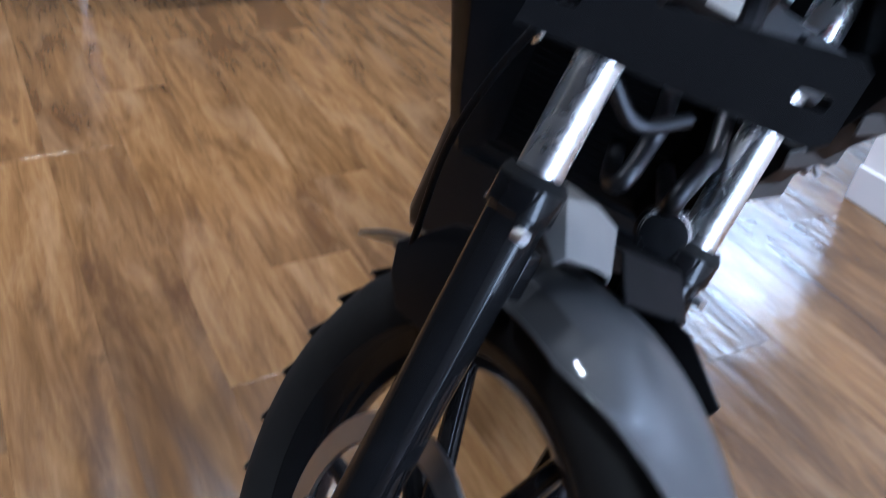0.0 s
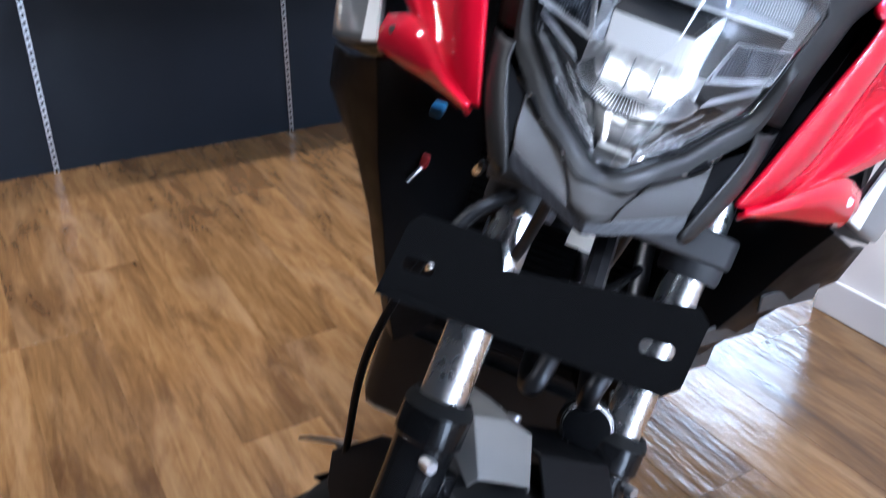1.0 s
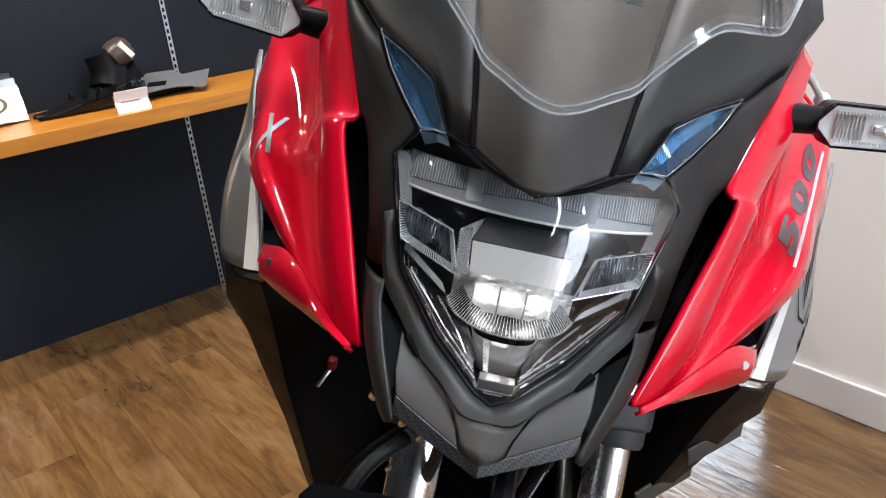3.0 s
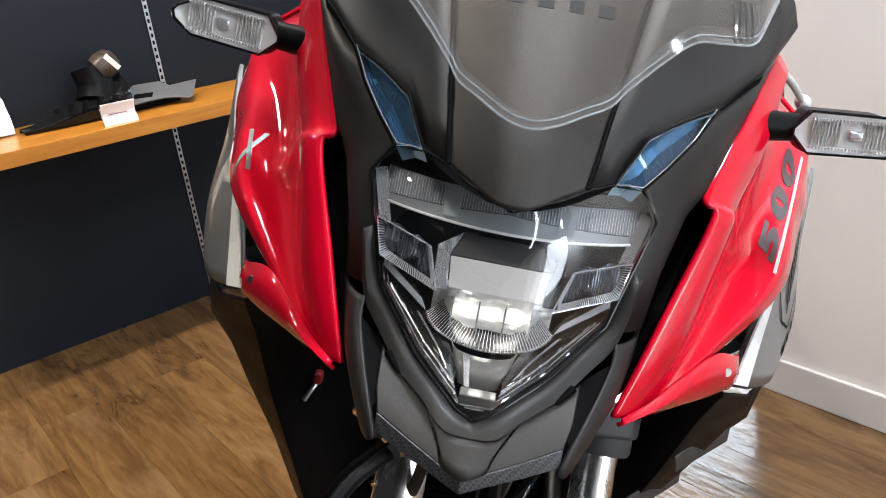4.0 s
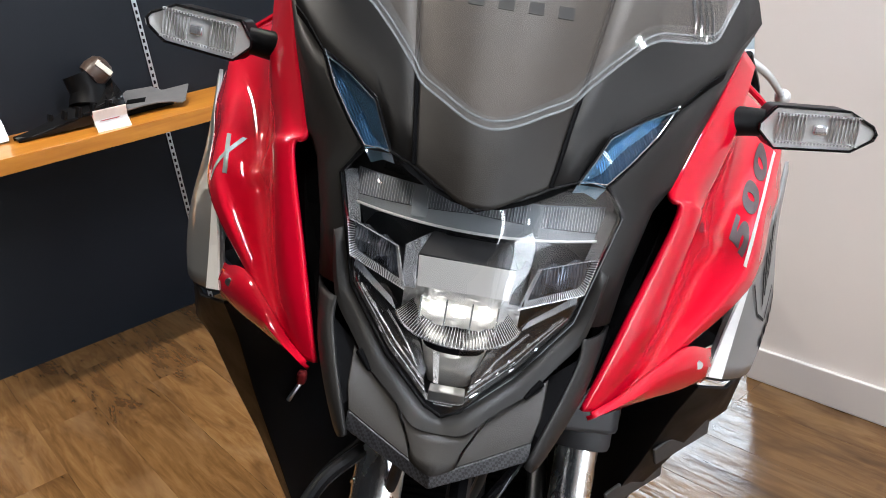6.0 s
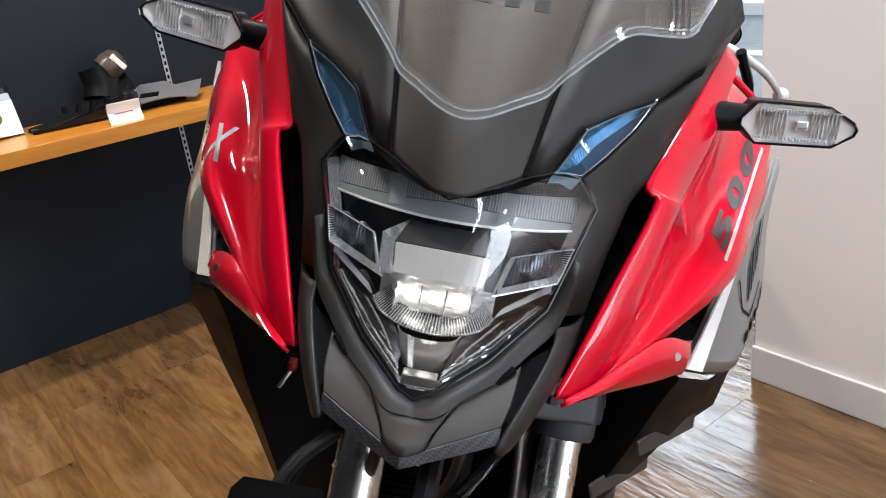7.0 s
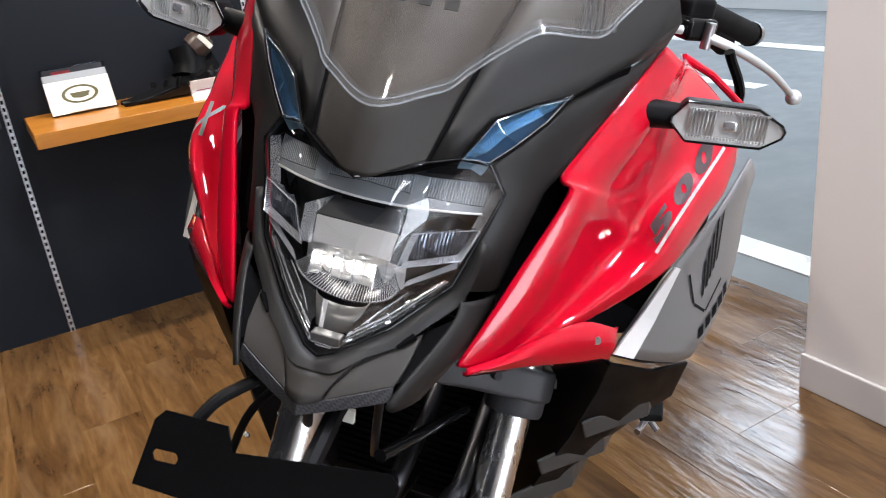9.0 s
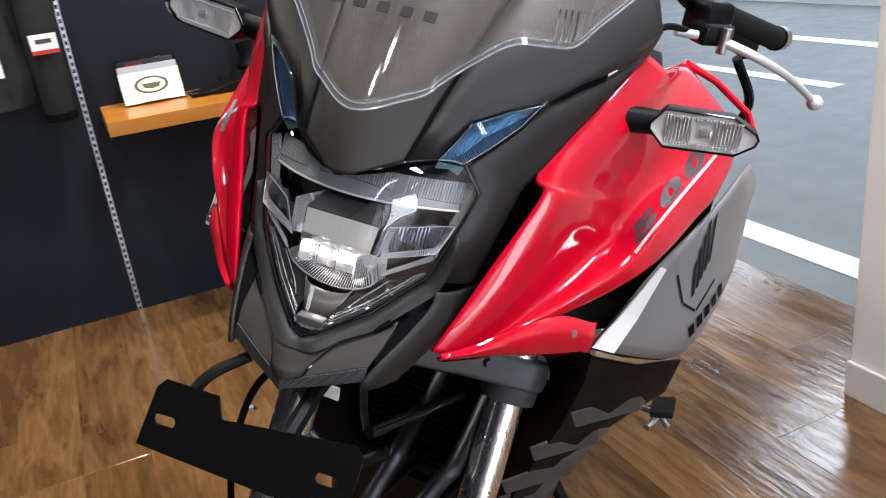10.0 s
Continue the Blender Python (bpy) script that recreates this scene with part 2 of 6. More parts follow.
STEEL = metal("standard_steel", (0.55, 0.56, 0.58), 0.35)
PAPER = painted("card_paper", (0.78, 0.76, 0.68), 0.6, 0.03)
PAPERWHITE = painted("white_card", (0.82, 0.81, 0.79), 0.6, 0.03)
INK = plastic("ink_olive", (0.10, 0.095, 0.04), 0.6)
REDINK = plastic("red_ink", (0.45, 0.03, 0.03), 0.5)
CLOTH = plastic("jacket_cloth", (0.012, 0.012, 0.013), 0.85, 500, 0.6, 0.3)
TAN = plastic("tan_vinyl", (0.055, 0.038, 0.030), 0.3)
PANEL_GREY = plastic("panel_grey", (0.115, 0.115, 0.12), 0.5)
# fill glow for the unseen front of the room
FRONTGLOW = glow("front_fill_glow", (0.88, 0.95, 1.0), 0.40)
DOORGLOW = glow("daylight_door", (0.95, 0.98, 1.0), 8.8)
BACKGLOW = glow("daylight_outside", (0.92, 0.97, 1.0), 1.3)
LAMPGLOW = glow("lamp_face", (1.0, 0.86, 0.68), 9.0)
PANELGLOW = glow("panel_face", (0.9, 0.96, 1.0), 4.0)
WIRE_RED = plastic("red_connector", (0.22, 0.012, 0.014), 0.4)
WIRE_BLUE = plastic("blue_connector", (0.03, 0.12, 0.25), 0.4)


# ---- building tools ----
def part(name, bm, material, parent=None, label="", smooth=False, solid=0.0, bevel=0.0, at=None, flip=True):
    if flip:
        bmesh.ops.recalc_face_normals(bm, faces=bm.faces)
    me = bpy.data.meshes.new(name)
    bm.to_mesh(me)
    bm.free()
    me.materials.append(material)
    ob = new(name, me)
    if smooth:
        me.shade_smooth()
    if parent:
        ob.parent = parent
    if at is not None:
        ob.matrix_basis = at
    if solid:
        md = ob.modifiers.new("thick", "SOLIDIFY")
        md.thickness, md.offset = solid, -1
    if bevel:
        md = ob.modifiers.new("round", "BEVEL")
        md.width, md.segments, md.limit_method, md.angle_limit = bevel, 2, "ANGLE", radians(28)
        me.shade_smooth()
        wn = ob.modifiers.new("even", "WEIGHTED_NORMAL")
        wn.keep_sharp = True
    elif smooth:
        me.set_sharp_from_angle(angle=radians(36))
    if label:
        tagged(ob, label)
    return ob


def empty(name, m, **tags):
    ob = new(name)
    ob.matrix_basis = m
    return tagged(ob, **tags)


def loft(rows, close=False, bm=None):
    bm = bm or bmesh.new()
    vs = [[bm.verts.new(p) for p in r] for r in rows]
    for a, b in zip(vs, vs[1:]):
        n = len(a)
        for k in range(n if close else n - 1):
            f = [a[k], a[(k + 1) % n], b[(k + 1) % n], b[k]]
            if len(set(f)) == 4:
                bm.faces.new(f)
    return bm


def curve_pts(pts, n):
    """A smooth line of n points per span through pts (Catmull-Rom)."""
    p = [Vector(q) for q in pts]
    p = [2 * p[0] - p[1], *p, 2 * p[-1] - p[-2]]
    out = []
    for k in range(1, len(p) - 2):
        a, b, c, d = p[k - 1:k + 3]
        for j in range(n):
            t = j / n
            out.append(0.5 * (2 * b + (c - a) * t + (2 * a - 5 * b + 4 * c - d) * t * t + (3 * b - a - 3 * c + d) * t ** 3))
    return out + [p[-2]]


def fine(rows, n=4):
    """Rows of control points made smooth both ways."""
    rows = [curve_pts(r, n) for r in rows]
    cols = [curve_pts(c, n) for c in zip(*rows)]
    return [list(r) for r in zip(*cols)]


def tube(pts, r, seg=12, bm=None, r_end=None):
    bm = bm or bmesh.new()
    pts = [Vector(p) for p in pts]
    rings, side = [], None
    for k, p in enumerate(pts):
        d = (pts[min(k + 1, len(pts) - 1)] - pts[max(k - 1, 0)]).normalized()
        if side is None:
            side = d.orthogonal().normalized()
        side = (side - d * side.dot(d)).normalized()
        up = d.cross(side)
        rad = r + ((r_end if r_end is not None else r) - r) * k / max(1, len(pts) - 1)
        rings.append([bm.verts.new(p + rad * (side * math.cos(a) + up * math.sin(a))) for a in (math.tau * j / seg for j in range(seg))])
    for a, b in zip(rings, rings[1:]):
        for j in range(seg):
            bm.faces.new((a[j], a[(j + 1) % seg], b[(j + 1) % seg], b[j]))
    bm.faces.new(rings[0][::-1])
    bm.faces.new(rings[-1])
    return bm


def lathe(profile, m=None, seg=48, bm=None, arc=math.tau):
    """Turns (radius, height) pairs round the local z axis."""
    bm = bm or bmesh.new()
    m = m or Matrix()
    full = abs(arc - math.tau) < 1e-6
    n = seg if full else seg + 1
    rows = [[bm.verts.new(m @ Vector((r * math.cos(arc * j / seg), r * math.sin(arc * j / seg), z))) for j in range(n)] for r, z in profile]
    for a, b in zip(rows, rows[1:]):
        for j in range(seg if full else seg):
            bm.faces.new((a[j], a[(j + 1) % n], b[(j + 1) % n], b[j]))
    return bm


def box(c, s, m=None, bm=None):
    bm = bm or bmesh.new()
    m = m or Matrix()
    v = [bm.verts.new(m @ Vector((c[0] + i * s[0] / 2, c[1] + j * s[1] / 2, c[2] + k * s[2] / 2))) for i in (-1, 1) for j in (-1, 1) for k in (-1, 1)]
    for f in ((0, 1, 3, 2), (4, 6, 7, 5), (0, 4, 5, 1), (2, 3, 7, 6), (0, 2, 6, 4), (1, 5, 7, 3)):
        bm.faces.new([v[i] for i in f])
    return bm


def prism(outline, depth, m=None, bm=None, z0=0.0):
    """An outline in x, y raised by depth along z."""
    bm = bm or bmesh.new()
    m = m or Matrix()
    a = [bm.verts.new(m @ Vector((x, y, z0))) for x, y in outline]
    b = [bm.verts.new(m @ Vector((x, y, z0 + depth))) for x, y in outline]
    bm.faces.new(a[::-1])
    bm.faces.new(b)
    for k in range(len(a)):
        bm.faces.new((a[k], a[(k + 1) % len(a)], b[(k + 1) % len(a)], b[k]))
    return bm


def plane_of(o, x_to, y_to):
    """A frame with its origin at o, x towards x_to, and y towards y_to as near as it goes."""
    o = Vector(o)
    x = (Vector(x_to) - o).normalized()
    z = x.cross(Vector(y_to) - o).normalized()
    y = z.cross(x)
    return Matrix.Translation(o) @ Matrix((x, y, z)).transposed().to_4x4()


def side(s, pts):
    """Points of the left-hand half, or mirrored for the right (s = -1)."""
    return [Vector((s * x, y, z)) for x, y, z in pts]


def writing(name, text, size, m, material, parent, depth=0.0006, bold=0.0, slant=None):
    c = bpy.data.curves.new(name, "FONT")
    c.body, c.size, c.extrude, c.align_x, c.align_y = text, size, depth, "CENTER", "CENTER"
    c.offset = bold
    tmp = bpy.data.objects.new(name, c)
    me = bpy.data.meshes.new_from_object(tmp)
    bpy.data.objects.remove(tmp)
    bm = bmesh.new()
    bm.from_mesh(me)
    bmesh.ops.triangulate(bm, faces=bm.faces)
    for _ in range(2):
        bmesh.ops.subdivide_edges(bm, edges=[e for e in bm.edges if e.calc_length() > size * 0.08], cuts=1)
        bmesh.ops.triangulate(bm, faces=[f for f in bm.faces if len(f.verts) > 3])
    bm.to_mesh(me)
    bm.free()
    if slant:
        me.transform(slant)
    ob = new(name, me)
    me.materials.clear()
    me.materials.append(material)
    ob.parent = parent
    ob.matrix_basis = m
    return ob


def lay_on(ob, target, way, lift=0.0005):
    """Lays a flat mesh of the same parent space on a panel, along a way in that space."""
    tree = BVHTree.FromObject(target, bpy.context.evaluated_depsgraph_get())
    m, back = ob.matrix_basis, ob.matrix_basis.inverted()
    way = Vector(way).normalized()
    flat = ob.matrix_basis.to_3x3() @ Vector((0, 0, 1))
    for v in ob.data.vertices:
        p = m @ v.co
        hit = tree.ray_cast(p - way * 0.08, way, 0.3)[0]
        if hit is None:
            hit = tree.find_nearest(p)[0]
        if hit:
            v.co = back @ (hit - way * (lift + (0.0004 if v.co.z > 0 else 0)))
    return ob


# ---- room ----
def room_box(name, u0, u1, v0, v1, z0, z1, material, kind="structure", label="", bevel=0.0):
    ob = part(name, box(((u0 + u1) / 2, (v0 + v1) / 2, (z0 + z1) / 2), (u1 - u0, v1 - v0, z1 - z0)), material, at=ROOM, bevel=bevel)
    return tagged(ob, label, kind=kind)


U0, U1, V0, V1 = -4.2, 1.9, -5.4, 2.59
floor = room_box("floor", U0, U1 - 0.002, V0, V1 + 0.1, -0.10, -0.006, DARKGAP, label="brown wood-look vinyl plank floor with a soft shine")
hall_floor = room_box("hall_floor", U1, 7.6, -4.0, 9.0, -0.10, 0.0, FLOOR_GREY, label="smooth glossy grey showroom floor")
ceiling = room_box("ceiling", U0 - 0.2, 7.8, V0 - 0.6, 9.2, CEIL, CEIL + 0.1, CEILPAINT, label="dark painted ceiling with round downlights")
room_box("wall_dark", U0, U1, V1, V1 + 0.12, 0, CEIL, DARKWALL, label="dark navy display wall with slotted steel standards")
room_box("wall_right", 1.486, 1.666, V0, 0.645, 0, CEIL, BEIGE, label="beige painted partition wall", bevel=0.004)
room_box("skirting_right", 1.473, 1.4855, V0, 0.647, 0.0, 0.104, SKIRT, label="low painted skirting board along the beige wall", bevel=0.004)
DOOR0, DOOR1 = -0.20, 1.30  # unseen bright doorway, placed by the streak it leaves in the lens
# unseen front windows, added to light the lamp and cowl
for u0, u1 in ((U0, DOOR0 - 0.06), (DOOR1 + 0.06, 1.9)):
    room_box("wall_back", u0, u1, V0 - 0.12, V0, 0, 0.35, BEIGE, label="low beige wall under the added front windows")
room_box("wall_back_head", U0, 1.9, V0 - 0.12, V0, 2.6, CEIL, BEIGE, label="beige wall over the added front windows")
# unseen solid wall, shapes the front light away from the bike's right
room_box("wall_back_left", U0, -1.5, V0 - 0.12, V0, 0.35, 2.6, BEIGE, label="plain unseen wall that keeps front light off the left")
for k, u_post in enumerate((-1.44, -0.85, DOOR0 - 0.06, DOOR1 + 0.06, 1.84)):
    room_box("street_post_%d" % (k + 1), u_post - 0.06, u_post + 0.06, V0 - 0.10, V0 - 0.02, 0.0 if k in (2, 3) else 0.35, 2.6, STEEL, label="metal post of the added front windows")
# added glow behind the front windows
room_box("front_fill", -2.2, 3.0, V0 - 0.90, V0 - 0.85, -0.1, 3.6, FRONTGLOW, label="unseen glow added to light the front")
room_box("door_daylight", DOOR0 - 0.1, DOOR1 + 0.1, V0 - 0.30, V0 - 0.25, 0.0, 2.9, DOORGLOW, label="bright glow beyond the unseen doorway")
room_box("wall_left", U0 - 0.12, U0, V0, V1 + 0.12, 0, CEIL, DARKWALL, label="dark wall closing the display corner")
room_box("hall_wall_end", 1.9, 7.6, 9.0, 9.12, 0, CEIL, WHITEWALL, label="white wall at the end of the hall")
room_box("hall_wall_near", 1.64, 7.6, -4.12, -4.0, 0, CEIL, WHITEWALL, label="white wall of the hall")
room_box("hall_wall_side", 1.78, 1.9, 2.72, 9.0, 0, CEIL, WHITEWALL, label="white wall beside the display corner")

# ---- motorcycle ----
# bike axes: x to its left, y to its rear, z up from the ground line of the wheels
bike = empty("motorcycle", pose(-0.2757, 0.0382, -0.0034, 0, 15.19, -7.938),
             label="red, graphite and silver adventure motorcycle leaning on its side stand",
             category="motorcycle")
RAKE, STEER = 27.0, 40.0
STEM = Matrix.Translation((0, 0.070, 0.765)) @ Matrix.Rotation(radians(-RAKE), 4, "X") @ Matrix.Rotation(radians(STEER), 4, "Z")
# stem axes: x to the left leg, y to the rear, z up the steering axis
LEG_X, LEG_Y, AXLE = 0.118, -0.07, -0.48


def stem(x, y, z):
    return STEM @ Vector((x, y, z))


def stem_tube(x, y, z0, z1, r, seg=28, r1=None):
    return tube([stem(x, y, z0), stem(x, y, z1)], r, seg, r_end=r1)


def front_wheel():
    hub = STEM @ Matrix.Translation((0, LEG_Y, AXLE)) @ Matrix.Rotation(radians(90), 4, "Y") @ Matrix.Scale(1.03, 4)
    # hub axes: z along the axle
    wheel = part("front_wheel", lathe([(0.012, -0.055), (0.034, -0.055), (0.034, -0.03), (0.026, -0.02), (0.026, 0.02), (0.034, 0.03), (0.034, 0.055), (0.012, 0.055)], hub, 32), DARKALLOY, bike, "black cast-alloy front wheel", smooth=True)
    prof = [(0.250, -0.036), (0.262, -0.046), (0.285, -0.054), (0.308, -0.050), (0.325, -0.034), (0.333, -0.015), (0.335, 0.0), (0.333, 0.015), (0.325, 0.034), (0.308, 0.050), (0.285, 0.054), (0.262, 0.046), (0.250, 0.036)]
    part("tyre", lathe(prof, hub, 96), RUBBER, wheel, "black rubber tyre", smooth=True)
    bm = bmesh.new()
    for k in range(30):  # tread blocks
        for z, tw in ((-0.028, 0.5), (0.028, -0.5), (0.0, 0.25)):
            m = hub @ Matrix.Rotation(math.tau * (k + (0.5 if z == 0 else 0)) / 30, 4, "Z") @ Matrix.Translation((0.3335 - abs(z) * 0.19, 0, z)) @ Matrix.Rotation(tw, 4, "X")
            box((0, 0, 0), (0.0022, 0.034, 0.020), m, bm)
    part("tread", bm, RUBBER, wheel)
    part("rim", lathe([(0.252, -0.038), (0.240, -0.034), (0.222, -0.018), (0.216, 0.0), (0.222, 0.018), (0.240, 0.034), (0.252, 0.038)], hub, 72), BLACKGLOSS, wheel, "gloss black rim", smooth=True)
    for k in range(5):
        for d in (-0.16, 0.16):
            a = math.tau * k / 5 + d * 0.6
            b = math.tau * k / 5 + d * 1.5
            p0 = hub @ Vector((0.03 * math.cos(a), 0.03 * math.sin(a), 0))
            p1 = hub @ Vector((0.222 * math.cos(b), 0.222 * math.sin(b), 0))
            part("spoke", tube([p0, (p0 + p1) / 2, p1], 0.016, 10, r_end=0.011), BLACKGLOSS, wheel, smooth=True)
    bm = bmesh.new()
    for r0, r1 in ((0.155, 0.128),):  # brake disc on the right
        lathe([(r0, -0.072), (r0, -0.067), (r1, -0.067), (r1, -0.072), (r0, -0.072)], hub, 64, bm)
    part("brake_disc", bm, ALLOY, wheel, "bare steel brake disc", smooth=True)
    bm = bmesh.new()
    for k in range(6):
        a = math.tau * k / 6
        tube([hub @ Vector((0.03 * math.cos(a), 0.03 * math.sin(a), -0.06)), hub @ Vector((0.13 * math.cos(a + 0.4), 0.13 * math.sin(a + 0.4), -0.069))], 0.007, 8, bm)
    part("disc_carrier", bm, DARKALLOY, wheel, smooth=True)
    part("axle", tube([hub @ Vector((0, 0, -0.125)), hub @ Vector((0, 0, 0.125))], 0.011, 16), ALLOY, wheel, smooth=True)
    return hub


def fork_leg(s):
    x = s * LEG_X
    leg = part("fork_leg", stem_tube(x, LEG_Y, -0.060, 0.42, 0.0212, 36), CHROME, bike, "polished fork stanchion", smooth=True)
    part("slider", loft([[stem(x, LEG_Y, z) + (STEM.to_3x3() @ Vector((r * math.cos(a), r * math.sin(a), 0))) for a in (math.tau * j / 32 for j in range(32))] for z, r in
                         ((-0.052, 0.022), (-0.052, 0.0285), (-0.060, 0.031), (-0.086, 0.031), (-0.090, 0.0275), (-0.274, 0.0265), (-0.414, 0.028), (-0.504, 0.026), (-0.519, 0.018))], True), BLACKGLOSS, leg, "black enamelled fork slider", smooth=True)
    part("dust_seal", loft([[stem(x, LEG_Y, z) + (STEM.to_3x3() @ Vector((r * math.cos(a), r * math.sin(a), 0))) for a in (math.tau * j / 32 for j in range(32))] for z, r in
                            ((-0.050, 0.0215), (-0.048, 0.026), (-0.054, 0.030), (-0.060, 0.0315))], True), RUBBER, leg, smooth=True)
    ob = part("axle_lug", box((x, LEG_Y - 0.008, AXLE), (0.046, 0.07, 0.06), STEM), BLACKGLOSS, leg, bevel=0.010)
    # fender stay boss with its bolt, half way up the slider
    part("stay_boss", box((x - s * 0.026, LEG_Y - 0.004, -0.135), (0.022, 0.03, 0.05), STEM), BLACKGLOSS, leg, bevel=0.006)
    bolt = tube([stem(x + s * 0.012, LEG_Y - 0.036, -0.10), stem(x + s * 0.012, LEG_Y - 0.022, -0.10)], 0.006, 6)
    part("bolt", bolt, ALLOY, leg, "bright bolt head")
    return leg


def fender(hub):
    rows = []
    prof = [(-0.070, 0.250), (-0.068, 0.300), (-0.060, 0.338), (-0.040, 0.354), (-0.018, 0.359), (0.0, 0.361), (0.018, 0.359), (0.040, 0.354), (0.060, 0.338), (0.068, 0.300), (0.070, 0.250)]
    # hub frame: x points down the fork at angle pi; forward is +y side of the stem turned
    a0, a1 = 0.0, math.tau
    n = 30
    fwd = STEM.to_3x3() @ Vector((0, -1, 0))
    up = STEM.to_3x3() @ Vector((0, 0, 1))
    lat = STEM.to_3x3() @ Vector((1, 0, 0))
    c = hub.translation

    def ring(ang, w=1.0, sink=0.0, cut=0.0):
        out = []
        for z, r in prof:
            rr = max(r, 0.250 + cut + (0.058 if z < 0 else 0.0)) - sink
            out.append(c + lat * z * w + (up * math.cos(ang) + fwd * math.sin(ang)) * rr)
        return out
    for k in range(n + 1):
        t = k / n
        ang = radians(-48 + 118 * t)
        taper = 1.0 - 0.45 * max(0.0, (t - 0.55) / 0.45) ** 1.6
        cut = 0.06 * max(0.0, abs(t - 0.42) - 0.12) / 0.46
        rows.append(ring(ang, taper, 0.0, min(0.085, cut * 1.9)))
    fd = part("front_fender", loft(rows), FENDER, bike, "satin grey front mudguard", smooth=True, solid=0.004)
    # raised facetted bridge between the legs
    def q(x, f, u):
        return c + lat * x + (up * math.cos(f) + fwd * math.sin(f)) * u
    br = [[q(-0.098, -0.20, 0.392), q(-0.088, -0.14, 0.428), q(-0.050, -0.12, 0.434), q(-0.014, -0.14, 0.424), q(-0.006, -0.20, 0.388)],
          [q(-0.098, 0.00, 0.396), q(-0.088, 0.03, 0.424), q(-0.056, 0.05, 0.428), q(-0.016, 0.04, 0.416), q(-0.006, 0.00, 0.388)],
          [q(-0.088, 0.10, 0.370), q(-0.082, 0.11, 0.380), q(-0.048, 0.12, 0.382), q(-0.020, 0.11, 0.378), q(-0.012, 0.10, 0.370)]]
    part("fender_bridge", loft(br), CAST, fd, "facetted light grey bridge over the tyre", solid=0.004, bevel=0.002)
    # black stands for the guard and for shade on the bridge's other half
    bk = [[q(x, f, u) for x in (-0.004, 0.02, 0.060, 0.092)] for f, u in ((-0.24, 0.384), (-0.10, 0.408), (0.06, 0.402), (0.16, 0.366))]
    part("cable_guard", loft(bk), BLACK, fd, "black cable guard that also stands for shade over the bridge", solid=0.006, bevel=0.003)
    part("guard_pin", tube([q(0.022, -0.13, 0.392), q(0.022, -0.13, 0.412)], 0.008, 12), ALLOY, fd, "bright bolt", smooth=True)
    part("guard_pin", tube([q(0.002, -0.15, 0.394), q(0.002, -0.15, 0.416)], 0.006, 12), CHROME, fd, smooth=True)
    for s in (-1, 1):
        spans = ((-0.62, 0.27, 0.345), (-0.35, 0.24, 0.36), (-0.06, 0.232, 0.371), (0.0, 0.23, 0.372), (0.22, 0.25, 0.368), (0.42, 0.30, 0.352))
        for ends, mat in (((0, 3), BLACK), ((2, 6), BLACK))[:1 if s == -1 else 2]:
            rr = [[q(s * 0.066, f, u0), q(s * 0.078, f, (u0 + u1) / 2), q(s * 0.074, f, u1)] for f, u0, u1 in spans[ends[0]:ends[1]]]
            part("fender_side", loft(rr), mat, fd, "plastic mudguard side", solid=0.004, bevel=0.002)


def triple_clamp():
    m = STEM @ Matrix.Translation((0, LEG_Y, 0.140))
    outline = []
    for a in range(0, 181, 15):
        outline.append((LEG_X + 0.037 * math.sin(radians(a)), -0.037 * math.cos(radians(a))))
    outline += [(0.05, 0.055), (0.03, 0.088), (-0.03, 0.088), (-0.05, 0.055)]
    for a in range(0, 181, 15):
        outline.append((-LEG_X - 0.037 * math.sin(radians(a)), 0.037 * math.cos(radians(a))))
    outline += [(-0.05, -0.018), (0.05, -0.018)]
    cl = part("lower_clamp", prism(outline, 0.034, m), CLAMP, bike, "dark grey cast lower fork clamp", bevel=0.005)
    for s in (-1, 1):
        part("clamp_collar", lathe([(0.0215, -0.020), (0.030, -0.020), (0.032, -0.015), (0.032, 0.026), (0.030, 0.030), (0.0215, 0.030)], STEM @ Matrix.Translation((s * LEG_X, LEG_Y, 0.142)), 32), CLAMP, cl, smooth=True)
        part("pinch_bolt", tube([stem(s * (LEG_X - 0.05), LEG_Y - 0.030, 0.161), stem(s * (LEG_X - 0.05), LEG_Y - 0.014, 0.161)], 0.0050, 12), DARKALLOY, cl, "dark pinch bolt", smooth=True)
    m2 = STEM @ Matrix.Translation((0, LEG_Y, 0.38))
    part("upper_clamp", prism(outline, 0.03, m2), DARKALLOY, bike, "cast upper fork clamp", bevel=0.005)
    part("steering_stem", tube([stem(0, 0, 0.12), stem(0, 0, 0.60)], 0.028, 20), BLACK, bike, smooth=True)


HUB = front_wheel()
for sgn in (1, -1):
    fork_leg(sgn)
fender(HUB)
triple_clamp()

